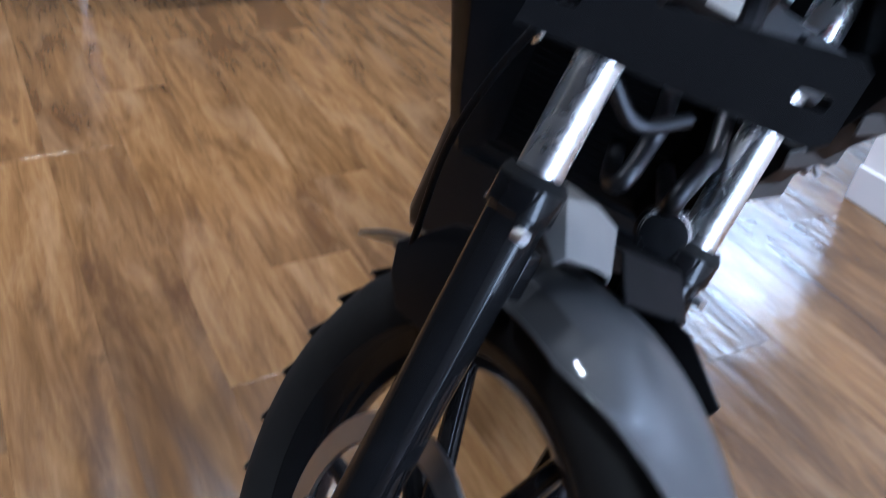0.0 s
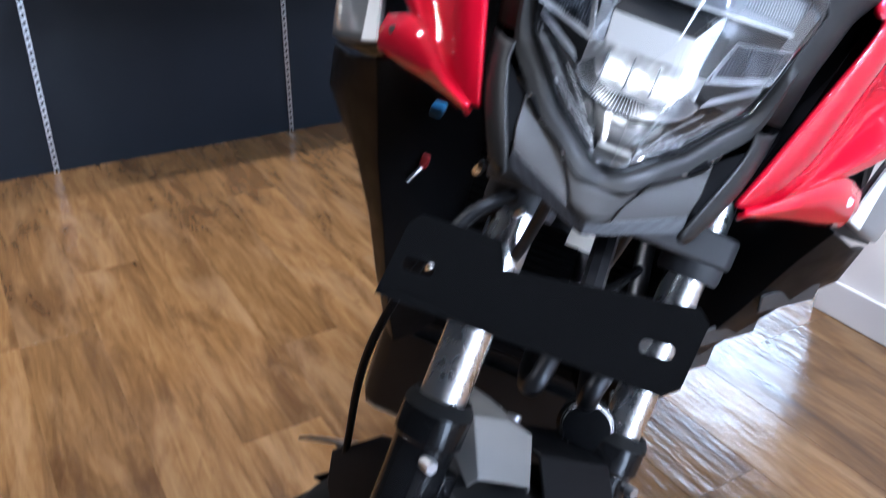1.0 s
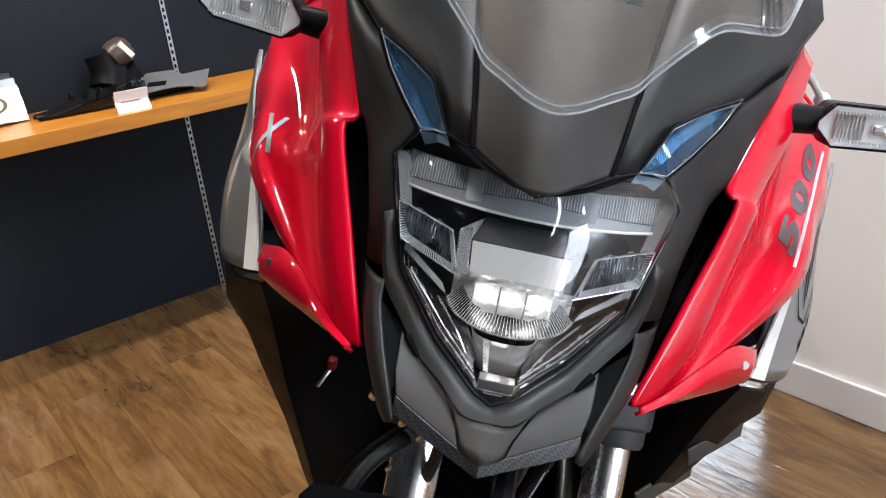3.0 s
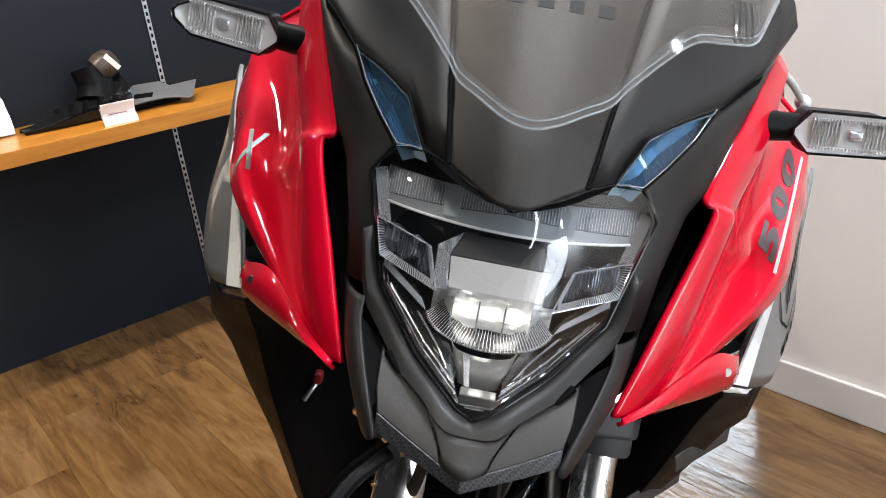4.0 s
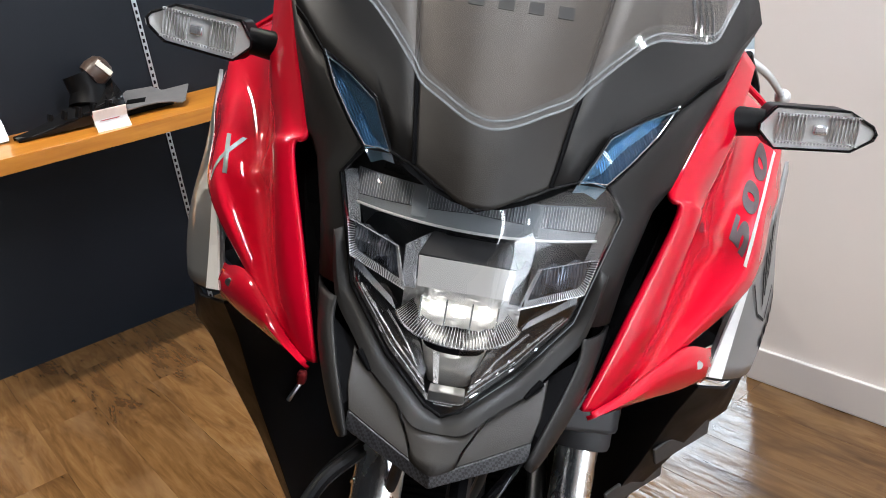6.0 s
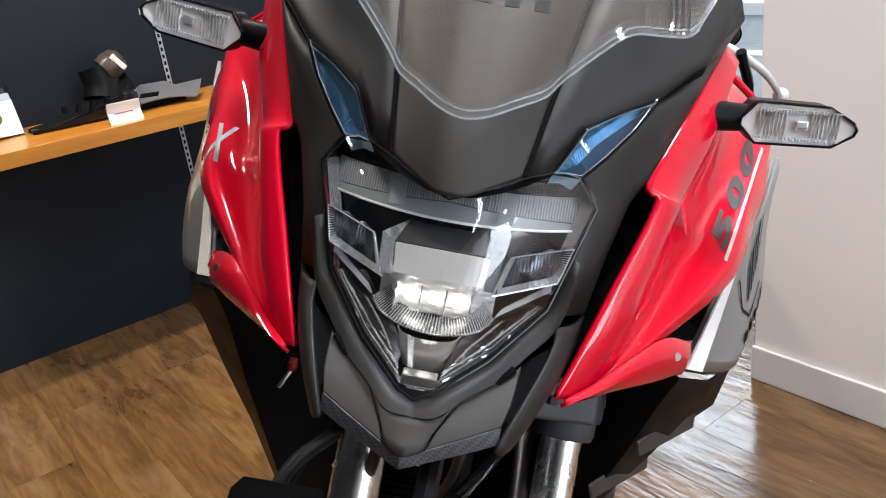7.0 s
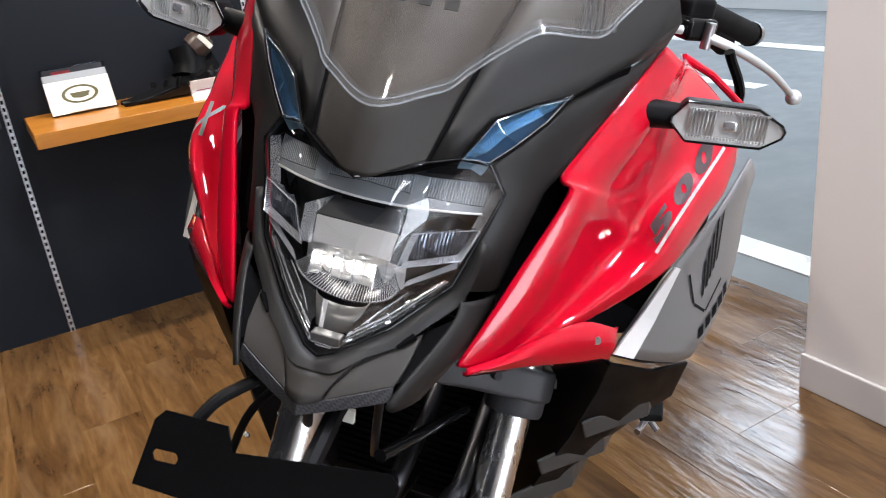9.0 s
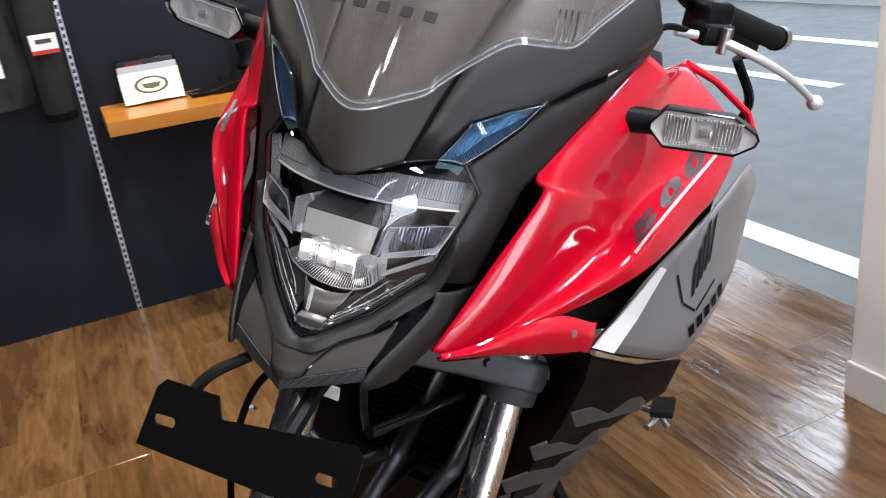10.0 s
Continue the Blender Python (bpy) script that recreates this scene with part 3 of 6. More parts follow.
# -- front cowl --
NOSE = [
    [(0, -0.0570, 1.1725), (0.012, -0.0545, 1.1735), (0.030, -0.0405, 1.1795), (0.0462, -0.0290, 1.1860)],
    [(0, -0.0475, 1.1880), (0.014, -0.0445, 1.1890), (0.032, -0.0310, 1.1945), (0.0495, -0.0165, 1.2000)],
    [(0, -0.0300, 1.2120), (0.016, -0.0270, 1.2135), (0.036, -0.0120, 1.2190), (0.0545, 0.0080, 1.2235)],
    [(0, 0.0040, 1.2480), (0.018, 0.0060, 1.2490), (0.040, 0.0170, 1.2500), (0.0605, 0.0330, 1.2480)],
    [(0, 0.0700, 1.3080), (0.022, 0.0710, 1.3080), (0.048, 0.0780, 1.3030), (0.0720, 0.0900, 1.2950)],
    [(0, 0.1500, 1.3640), (0.028, 0.1510, 1.3630), (0.058, 0.1560, 1.3560), (0.0840, 0.1680, 1.3450)],
]
rows = [[Vector((-x, y, z)) for x, y, z in r[:0:-1]] + [Vector(p) for p in r] for r in NOSE]
cowl = part("nose_cowl", loft(fine(rows, 5)), NOSEMAT, bike, "matt graphite nose panel with a fine woven texture", smooth=True, solid=0.004)
LENS_EDGE = [(0.0462, -0.0290, 1.1860), (0.0655, -0.0070, 1.1848), (0.0837, 0.0147, 1.2160), (0.1337, 0.0579, 1.2350), (0.1104, 0.0275, 1.2014),
             (0.0869, 0.0025, 1.1818), (0.1025, 0.0045, 1.1612), (0.0919, -0.0120, 1.1261), (0.0808, -0.0295, 1.0905), (0.0457, -0.0644, 1.0600), (0.0115, -0.0955, 1.0447), (0, -0.0985, 1.0400)]
RED_EDGE = [(0.1945, 0.1655, 1.2677), (0.1683, 0.1060, 1.2235), (0.1398, 0.0470, 1.1757)]


def mid(p, q, t=0.5):
    return tuple(a + (b - a) * t for a, b in zip(p, q))


for sgn in (1, -1):
    e = LENS_EDGE
    rim = [e[0], e[1], e[2], e[3], (0.1574, 0.0880, 1.2518), (0.1700, 0.1060, 1.2570), RED_EDGE[0]]
    upper = [rim,
             [(0.0512, -0.0080, 1.2070), (0.0670, 0.0090, 1.2110), (0.0890, 0.0330, 1.2320), (0.1390, 0.0770, 1.2510), (0.1630, 0.1010, 1.2630), (0.1780, 0.1230, 1.2690), (0.1985, 0.1640, 1.2790)],
             [(0.0560, 0.0130, 1.2280), (0.0730, 0.0290, 1.2350), (0.0960, 0.0520, 1.2500), (0.1430, 0.0940, 1.2660), (0.1670, 0.1160, 1.2740), (0.1840, 0.1390, 1.2800), (0.2020, 0.1635, 1.2905)],
             [(0.0605, 0.0330, 1.2480), (0.0780, 0.0480, 1.2560), (0.1030, 0.0720, 1.2700), (0.1450, 0.1100, 1.2840), (0.1660, 0.1330, 1.2910), (0.1820, 0.1490, 1.2970), (0.1960, 0.1660, 1.3060)],
             [(0.0720, 0.0900, 1.2950), (0.0900, 0.1010, 1.2990), (0.1130, 0.1190, 1.3050), (0.1450, 0.1450, 1.3130), (0.1620, 0.1600, 1.3190), (0.1740, 0.1700, 1.3240), (0.1850, 0.1800, 1.3300)],
             [(0.0840, 0.1680, 1.3450), (0.1000, 0.1740, 1.3460), (0.1200, 0.1840, 1.3480), (0.1450, 0.2000, 1.3510), (0.1580, 0.2090, 1.3530), (0.1680, 0.2160, 1.3550), (0.1760, 0.2230, 1.3580)]]
    part("cowl_shoulder", loft([side(sgn, r) for r in upper]), GREY, cowl, smooth=True, solid=0.004)
    part("panel_seam", tube(side(sgn, [(x, y - 0.0005, z) for x, y, z in (r[-1] for r in NOSE)]), 0.0017, 6), DARKGAP, cowl)
    # a narrow step runs from the lamp's tip back under the shoulder, its shade coloured near-black
    step = [[e[3], (0.1574, 0.0880, 1.2518), (0.1700, 0.1060, 1.2570)], [(0.1330, 0.0605, 1.2310), (0.1560, 0.0900, 1.2445), (0.1690, 0.1075, 1.2500)]]
    part("shoulder_step", loft([side(sgn, r) for r in step]), DARKGAP, cowl, solid=0.001)
    flank = [[(0.1334, 0.0590, 1.2315), (0.1455, 0.0760, 1.2380), (0.1560, 0.0890, 1.2440), (0.1690, 0.1080, 1.2500), RED_EDGE[0]],
             [(0.1250, 0.0450, 1.2190), (0.1400, 0.0600, 1.2220), (0.1510, 0.0740, 1.2260), (0.1640, 0.0920, 1.2320), mid(RED_EDGE[0], RED_EDGE[1])],
             [e[4], (0.1240, 0.0400, 1.2050), (0.1370, 0.0540, 1.2090), (0.1520, 0.0760, 1.2150), RED_EDGE[1]],
             [mid(e[4], e[5]), (0.1120, 0.0245, 1.1920), (0.1250, 0.0370, 1.1940), (0.1390, 0.0540, 1.1965), mid(RED_EDGE[1], RED_EDGE[2])],
             [e[5], (0.1035, 0.0155, 1.1815), (0.1160, 0.0270, 1.1805), (0.1290, 0.0395, 1.1790), RED_EDGE[2]],
             [e[6], (0.1090, 0.0095, 1.1610), (0.1160, 0.0160, 1.1605), (0.1240, 0.0280, 1.1590), (0.1290, 0.0400, 1.1570)],
             [e[7], (0.0995, -0.0080, 1.1245), (0.1075, -0.0020, 1.1225), (0.1150, 0.0100, 1.1190), (0.1190, 0.0240, 1.1160)],
             [e[8], (0.0895, -0.0275, 1.0870), (0.0985, -0.0210, 1.0850), (0.1090, -0.0070, 1.0820), (0.1120, 0.0080, 1.0790)]]
    part("cowl_flank", loft([side(sgn, curve_pts(r, 3)) for r in flank]), GREY, cowl, smooth=True, solid=0.004)
    # a rounded band frames the lower half of the lamp
    inner = [e[7], e[8], mid(e[8], e[9]), e[9], mid(e[9], e[10]), e[10], e[11]]
    crest = [(0.0985, -0.0150, 1.1235), (0.0885, -0.0325, 1.0850), (0.0700, -0.0520, 1.0680), (0.0510, -0.0715, 1.0545), (0.0325, -0.0890, 1.0475), (0.0160, -0.1035, 1.0390), (0, -0.1050, 1.0355)]
    outer = [(0.1005, -0.0110, 1.1215), (0.0915, -0.0305, 1.0810), (0.0725, -0.0525, 1.0635), (0.0535, -0.0735, 1.0500), (0.0345, -0.0920, 1.0440), (0.0175, -0.1075, 1.0350), (0, -0.1085, 1.0325)]
    low = [(0.0995, -0.0060, 1.1200), (0.0905, -0.0255, 1.0780), (0.0715, -0.0480, 1.0600), (0.0520, -0.0690, 1.0465), (0.0325, -0.0880, 1.0400), (0.0170, -0.1050, 1.0325), (0, -0.1070, 1.0305)]
    band = [curve_pts(r, 4) for r in (inner, crest, outer, low)]
    if sgn == 1:
        part("lamp_band", loft([side(1, r) + side(-1, r[-2::-1]) for r in band]), GREY, cowl, "rounded graphite band round the lamp", smooth=True, solid=0.003)
    # centre of the chin, its flat cheeks and the woven lip
    centre = [[(0.0330, -0.0905, 1.0455), (0.0165, -0.1050, 1.0350), (0, -0.1075, 1.0330)],
              [(0.0245, -0.1030, 1.0355), (0.0155, -0.1100, 1.0290), (0, -0.1130, 1.0280)],
              [(0.0165, -0.1150, 1.0245), (0.0110, -0.1200, 1.0215), (0, -0.1225, 1.0210)],
              [(0.0150, -0.1215, 1.0175), (0.0090, -0.1260, 1.0165), (0, -0.1305, 1.0155)]]
    if sgn == 1:
        part("chin_centre", loft([curve_pts(side(1, r) + side(-1, r[-2::-1]), 3) for r in centre]), NOSEMAT, cowl, "rounded middle of the chin", smooth=True, solid=0.003)
    cheek = [[(0.0690, -0.0560, 1.0570), (0.0530, -0.0715, 1.0475), (0.0330, -0.0890, 1.0420)],
             [(0.0680, -0.0680, 1.0500), (0.0500, -0.0830, 1.0410), (0.0270, -0.0985, 1.0345)],
             [(0.0665, -0.0830, 1.0420), (0.0450, -0.0965, 1.0335), (0.0190, -0.1110, 1.0255)],
             [(0.0620, -0.0975, 1.0310), (0.0400, -0.1085, 1.0245), (0.0150, -0.1205, 1.0175)]]
    part("chin_cheek", loft([side(sgn, r) for r in cheek]), NOSEMAT, cowl, "flat textured cheek of the chin", solid=0.003, bevel=0.001)
    part("cheek_slot", tube(side(sgn, [(0.0640, -0.0625, 1.0560), (0.0580, -0.0690, 1.0520), (0.0540, -0.0735, 1.0490)]), 0.0030, 8, r_end=0.0015), DARKGAP, cowl, "small slot beside the lamp band", smooth=True)
    lip = [[(0.0622, -0.0985, 1.0312), (0.0400, -0.1095, 1.0246), (0.0150, -0.1215, 1.0176), (0, -0.1310, 1.0156)],
           [(0.0625, -0.1030, 1.0200), (0.0400, -0.1130, 1.0140), (0.0150, -0.1240, 1.0085), (0, -0.1330, 1.0070)],
           [(0.0600, -0.0700, 1.0140), (0.0380, -0.0780, 1.0070), (0.0150, -0.0860, 1.0010), (0, -0.0900, 0.9990)]]
    part("chin_lip", loft([side(sgn, r) for r in lip]), carbon("weave_lip") if sgn == 1 else bpy.data.materials["weave_lip"], cowl, "dark woven-texture chin lip", solid=0.002, bevel=0.001)
    # cheek fin: a strip that runs down beside the chin, with a black wedge for the shade inside it
    fin = [[(0.0895, -0.0330, 1.0800), (0.0955, -0.0290, 1.0790), (0.1060, -0.0140, 1.0770), (0.1120, 0.0060, 1.0740)],
           [(0.0890, -0.0430, 1.0680), (0.0950, -0.0400, 1.0660), (0.1040, -0.0250, 1.0620), (0.1090, -0.0060, 1.0580)],
           [(0.0795, -0.0690, 1.0500), (0.0855, -0.0660, 1.0460), (0.0960, -0.0480, 1.0420), (0.1010, -0.0280, 1.0380)],
           [(0.0680, -0.0960, 1.0330), (0.0730, -0.0930, 1.0285), (0.0830, -0.0740, 1.0240), (0.0880, -0.0540, 1.0200)],
           [(0.0610, -0.1085, 1.0185), (0.0655, -0.1060, 1.0140), (0.0730, -0.0890, 1.0100), (0.0780, -0.0700, 1.0060)]]
    part("cheek_fin", loft([side(sgn, r) for r in fine([[Vector(p) for p in r] for r in fin], 3)]), GREY, cowl, "graphite cheek fin beside the lamp", smooth=True, solid=0.003)
    # the wall in shade inside the fin is coloured near-black
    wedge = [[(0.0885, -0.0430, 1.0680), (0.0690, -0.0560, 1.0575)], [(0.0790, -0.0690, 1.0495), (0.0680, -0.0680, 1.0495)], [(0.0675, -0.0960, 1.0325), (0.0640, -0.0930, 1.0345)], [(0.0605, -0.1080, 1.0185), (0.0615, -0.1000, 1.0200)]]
    part("fin_shade", loft([side(sgn, [(x, y + 0.004, z - 0.002) for x, y, z in r]) for r in wedge]), DARKGAP, cowl, "black sheet for the shaded wall inside the fin", solid=0.001)
    # added sheet keeps the gap behind the flank dark
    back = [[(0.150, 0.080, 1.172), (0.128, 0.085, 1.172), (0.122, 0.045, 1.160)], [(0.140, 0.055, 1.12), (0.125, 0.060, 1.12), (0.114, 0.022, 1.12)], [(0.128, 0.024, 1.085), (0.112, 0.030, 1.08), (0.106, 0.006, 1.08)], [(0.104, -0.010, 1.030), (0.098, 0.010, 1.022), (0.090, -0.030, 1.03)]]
    part("gap_backing", loft([side(sgn, r) for r in back]), DARKGAP, cowl, solid=0.003)

# -- red side panels --
def bmesh_cut(ob, n):
    """Splits the long edges of a strip so that it can follow a curved panel."""
    bm = bmesh.new()
    bm.from_mesh(ob.data)
    top = max(e.calc_length() for e in bm.edges)
    bmesh.ops.subdivide_edges(bm, edges=[e for e in bm.edges if e.calc_length() > 0.9 * top], cuts=n)
    bm.to_mesh(ob.data)
    bm.free()


def sculpted(rows):
    """A rounded front strip, a crease, a hollow behind it and a raised rear border."""
    inward = Vector((-1, 0.5, -0.15)).normalized()
    out = []
    long = [list(r) for r in zip(*[curve_pts(c, 9) for c in zip(*rows)])]
    for i, r in enumerate(long):
        u = i / (len(long) - 1)
        strip, hollow = curve_pts(r[:3], 4), curve_pts(r[2:], 7)
        for j, p in enumerate(strip):
            p -= inward * 0.0036 * math.sin(math.pi * j / (len(strip) - 1)) * math.sin(math.pi * u)
        for j, p in enumerate(hollow):
            v = j / (len(hollow) - 1)
            fade = math.sin(math.pi * min(1.0, v / 0.7)) if v < 0.7 else 0.0
            ridge = math.exp(-((u - 0.50 - 0.16 * v) / 0.028) ** 2)  # a fold crosses the hollow below the number
            p += inward * fade * math.sin(math.pi * min(1.0, u * 1.05)) * (0.0075 - 0.0065 * ridge + 0.0030 * math.sin(7.5 * u + 3.0 * v + 0.6) + 0.0006 * math.sin(21 * u + 9 * v))
        out.append(strip + hollow[1:])
    return out


for sgn in (1, -1):
    red = [[RED_EDGE[0], (0.203, 0.175, 1.2610), (0.2121, 0.1837, 1.2532), (0.215, 0.285, 1.240), (0.2165, 0.340, 1.2330), (0.217, 0.372, 1.230)],
           [RED_EDGE[1], (0.181, 0.1140, 1.2150), (0.1950, 0.1233, 1.2035), (0.233, 0.235, 1.192), (0.2860, 0.312, 1.1780), (0.291, 0.330, 1.166)],
           [RED_EDGE[2], (0.158, 0.0600, 1.1700), (0.1760, 0.0820, 1.1620), (0.220, 0.185, 1.140), (0.2700, 0.245, 1.1500), (0.292, 0.266, 1.128)],
           [(0.1482, 0.0380, 1.1605), (0.160, 0.0480, 1.1540), (0.1730, 0.0670, 1.1445), (0.210, 0.147, 1.114), (0.2545, 0.191, 1.1305), (0.276, 0.214, 1.106)],
           [(0.1240, -0.0040, 1.0970), (0.138, 0.0040, 1.0900), (0.1520, 0.0190, 1.0840), (0.187, 0.080, 1.071), (0.2300, 0.1085, 1.0930), (0.2456, 0.1235, 1.0790)],
           [(0.1110, -0.0270, 1.0620), (0.122, -0.0210, 1.0555), (0.1340, -0.0100, 1.0500), (0.157, 0.021, 1.045), (0.1740, 0.0360, 1.0490), (0.1847, 0.0500, 1.0444)],
           [(0.0990, -0.0480, 1.0300), (0.105, -0.0430, 1.0280), (0.1100, -0.0380, 1.0262), (0.115, -0.034, 1.0255), (0.1180, -0.0310, 1.0255), (0.1200, -0.0290, 1.0255)]]
    rp = part("side_panel", loft([side(sgn, r) for r in sculpted(red)]), RED, bike, "gloss red side panel", smooth=True, solid=0.004)
    # added black sheet gives the gap beside the panel its shade
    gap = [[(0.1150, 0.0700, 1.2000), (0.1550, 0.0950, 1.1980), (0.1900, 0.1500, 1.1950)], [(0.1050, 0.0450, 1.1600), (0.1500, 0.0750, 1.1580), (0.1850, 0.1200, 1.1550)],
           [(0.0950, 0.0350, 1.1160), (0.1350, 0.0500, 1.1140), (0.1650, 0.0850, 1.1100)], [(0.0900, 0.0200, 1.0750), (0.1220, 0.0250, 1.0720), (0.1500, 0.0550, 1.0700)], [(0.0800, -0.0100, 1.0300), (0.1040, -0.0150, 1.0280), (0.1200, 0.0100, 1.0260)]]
    part("gap_dark_sheet", loft([side(sgn, r) for r in gap]), DARKGAP, rp, "black sheet put behind the gap for its shade", solid=0.003)
    top = [(0.106, -0.044, 1.0290), (0.128, -0.0230, 1.0340), (0.152, 0.004, 1.0420), (0.185, 0.0445, 1.0475), (0.2150, 0.083, 1.0290)]
    fold = [(0.104, -0.046, 1.0220), (0.128, -0.0230, 1.0210), (0.152, 0.003, 1.0170), (0.187, 0.0420, 1.0090), (0.2165, 0.080, 1.0010)]
    under = [(0.106, -0.036, 1.0150), (0.130, -0.0120, 1.0130), (0.152, 0.014, 1.0090), (0.185, 0.0500, 1.0000), (0.2150, 0.087, 0.9930)]
    belly = [tuple(m + d for m, d in zip(mid(p, q), (0.0025, -0.0030, 0.0005))) for p, q in zip(top, fold)]
    lobe = [curve_pts(r, 4) + [Vector((0.2165, 0.0870, r[-1][2])), Vector((0.206, 0.094, 1.012))] for r in (top, belly, fold, under)]
    part("lower_lobe", loft([side(sgn, r) for r in lobe]), RED, rp, "rounded red lobe at the foot of the panel", smooth=True, solid=0.003)
    part("lobe_screw", tube(side(sgn, [(0.199, 0.061, 1.0260), (0.2005, 0.0550, 1.0270)]), 0.0036, 12), ALLOY, rp, "small bright screw head", smooth=True)
    strut = [(0.219, 0.36, 1.228), (0.255, 0.385, 1.210), (0.300, 0.400, 1.178), (0.318, 0.392, 1.150)]
    part("upper_strut", tube(side(sgn, strut), 0.0042, 8), RED, rp, smooth=True)
    part("screw", tube(side(sgn, [(0.1700, 0.1200, 1.2060), (0.1765, 0.1095, 1.2105)]), 0.0042, 14), ALLOY, rp, "bright screw head", smooth=True)
    sil = [[(0.2180, 0.0860, 1.0010), (0.2350, 0.1290, 1.0250), (0.2570, 0.1770, 1.0610), (0.2910, 0.2530, 1.1010), (0.3170, 0.3360, 1.1390)],
           [(0.2490, 0.1260, 0.9790), (0.2630, 0.1630, 1.0030), (0.2810, 0.2110, 1.0390), (0.3070, 0.2810, 1.0790), (0.3290, 0.3610, 1.1170)],
           [(0.2850, 0.1810, 0.9550), (0.2990, 0.2130, 0.9790), (0.3110, 0.2530, 1.0150), (0.3250, 0.3210, 1.0550), (0.3340, 0.3910, 1.0910)],
           [(0.3090, 0.2360, 0.9410), (0.3210, 0.2630, 0.9610), (0.3310, 0.3010, 0.9960), (0.3370, 0.3610, 1.0310), (0.3330, 0.4210, 1.0610)],
           [(0.3110, 0.3110, 0.9360), (0.3190, 0.3310, 0.9510), (0.3270, 0.3610, 0.9810), (0.3310, 0.4110, 1.0110), (0.3210, 0.4710, 1.0310)]]
    sp = part("side_cowl", loft([side(sgn, r) for r in fine([[Vector(p) for p in r] for r in sil], 3)]), SILVER, bike, "dark silver side cowl with a white leading edge", smooth=True, solid=0.004)
    st = [[(0.2175, 0.0845, 1.0015), (0.2345, 0.1275, 1.0255), (0.2565, 0.1755, 1.0615)],
          [(0.2370, 0.1060, 0.9895), (0.2490, 0.1430, 1.0145), (0.2620, 0.1830, 1.0575)]]
    st = [[(x + 0.0015, y - 0.003, z + 0.0015) for x, y, z in r] for r in st]
    part("leading_stripe", loft([side(sgn, r) for r in st]), WHITE_STRIPE, sp, "white leading stripe", solid=0.002)
    if sgn == 1:
        # number on the red panel, wing mark and brand word as plain shapes on the silver
        f500 = plane_of((0.2554, 0.1938, 1.1317), (0.2791, 0.2758, 1.1613), (0.2280, 0.2030, 1.1360))
        way = -(f500.to_3x3() @ Vector((0, 0, 1)))
        for k, ch in enumerate("500"):
            dg = writing("digit", ch, 0.029, f500 @ Matrix.Translation((-0.0520 + 0.0530 * k, 0.0100, 0.03)), DECAL_GREY, rp, 0.0004, 0.0018, Matrix(((2.7, 0.80, 0, 0), (0, 0.68, 0, 0), (0, 0, 1, 0), (0, 0, 0, 1))))
            lay_on(dg, rp, way)
        ln = part("pinstripe", box((0, 0, 0.03), (0.178, 0.0030, 0.0006), f500), WHITE_STRIPE, rp, "thin white line under the number")
        bmesh_cut(ln, 24)
        lay_on(ln, rp, way)
        fm = plane_of((0.2960, 0.2370, 1.0410), (0.3130, 0.2980, 1.0620), (0.3090, 0.2710, 1.1100)) @ Matrix.Scale(1.3, 4)
        lift = Matrix.Translation((0, 0, 0.02))
        for k in range(5):
            x0, y0, x1, y1 = -0.017 + 0.0078 * k, -0.016 + 0.0035 * k, -0.004 + 0.0080 * k, 0.010 + 0.0085 * k
            part("wing_mark", prism([(x0, y0), (x0 + 0.0046, y0 + 0.001), (x1 + 0.0046, y1 + 0.001), (x1, y1 - 0.002)], 0.0006, fm @ lift), DECAL, sp, "dark wing-shaped mark as plain bars" if k == 0 else "")
        hook = [(-0.026, 0.012), (-0.027, -0.014), (-0.014, -0.029), (0.020, -0.020)]
        for (xa, ya), (xb, yb) in zip(hook, hook[1:]):
            nx, ny = (yb - ya), -(xb - xa)
            ln_ = math.hypot(nx, ny) / 0.0026
            part("wing_mark", prism([(xa + nx / ln_, ya + ny / ln_), (xb + nx / ln_, yb + ny / ln_), (xb, yb), (xa, ya)], 0.0006, fm @ lift), DECAL, sp)
        for k in range(5):
            part("word_bar", box((-0.022 + 0.0125 * k, -0.046 + 0.002 * k, 0.02), (0.009, 0.011, 0.0006), fm), DECAL, sp)
        for ob in [o for o in sp.children if o.name.startswith(("wing_mark", "word_bar"))]:
            lay_on(ob, sp, -(fm.to_3x3() @ Vector((0, 0, 1))))
    else:
        fx = plane_of((-0.2375, 0.1420, 1.1085), (-0.2161, 0.1405, 1.1128), (-0.2388, 0.1770, 1.1250))
        lx = writing("letter_x", "X", 0.072, fx @ Matrix.Translation((0, 0, 0.03)), SILVER, rp, 0.0004, 0.0012, Matrix(((0.34, 0.05, 0, 0), (0, 1, 0, 0), (0, 0, 1, 0), (0, 0, 0, 1))))
        lay_on(lx, rp, -(fx.to_3x3() @ Vector((0, 0, 1))))
    # added black filler closes the view through the gap
    fill = [[(0.0990, 0.0310, 1.0310), (0.1590, 0.1160, 1.0560), (0.2340, 0.2410, 1.0810), (0.2890, 0.3610, 1.1110)], [(0.1190, 0.0510, 0.9960), (0.2040, 0.1160, 0.9990), (0.2690, 0.2210, 0.9710), (0.2990, 0.3110, 0.9610)]]
    part("gap_filler", loft([side(sgn, r) for r in fill]), BLACK, sp, "black filler added behind the gap", solid=0.003)
    # added black filler closes the slit below the cowl
    sill = [[(0.2160, 0.0880, 1.0000), (0.2480, 0.1280, 0.9780), (0.2830, 0.1830, 0.9540), (0.3070, 0.2380, 0.9400)], [(0.1490, 0.1110, 0.9960), (0.1840, 0.1560, 0.9660), (0.2190, 0.2060, 0.9410), (0.2490, 0.2610, 0.9260)]]
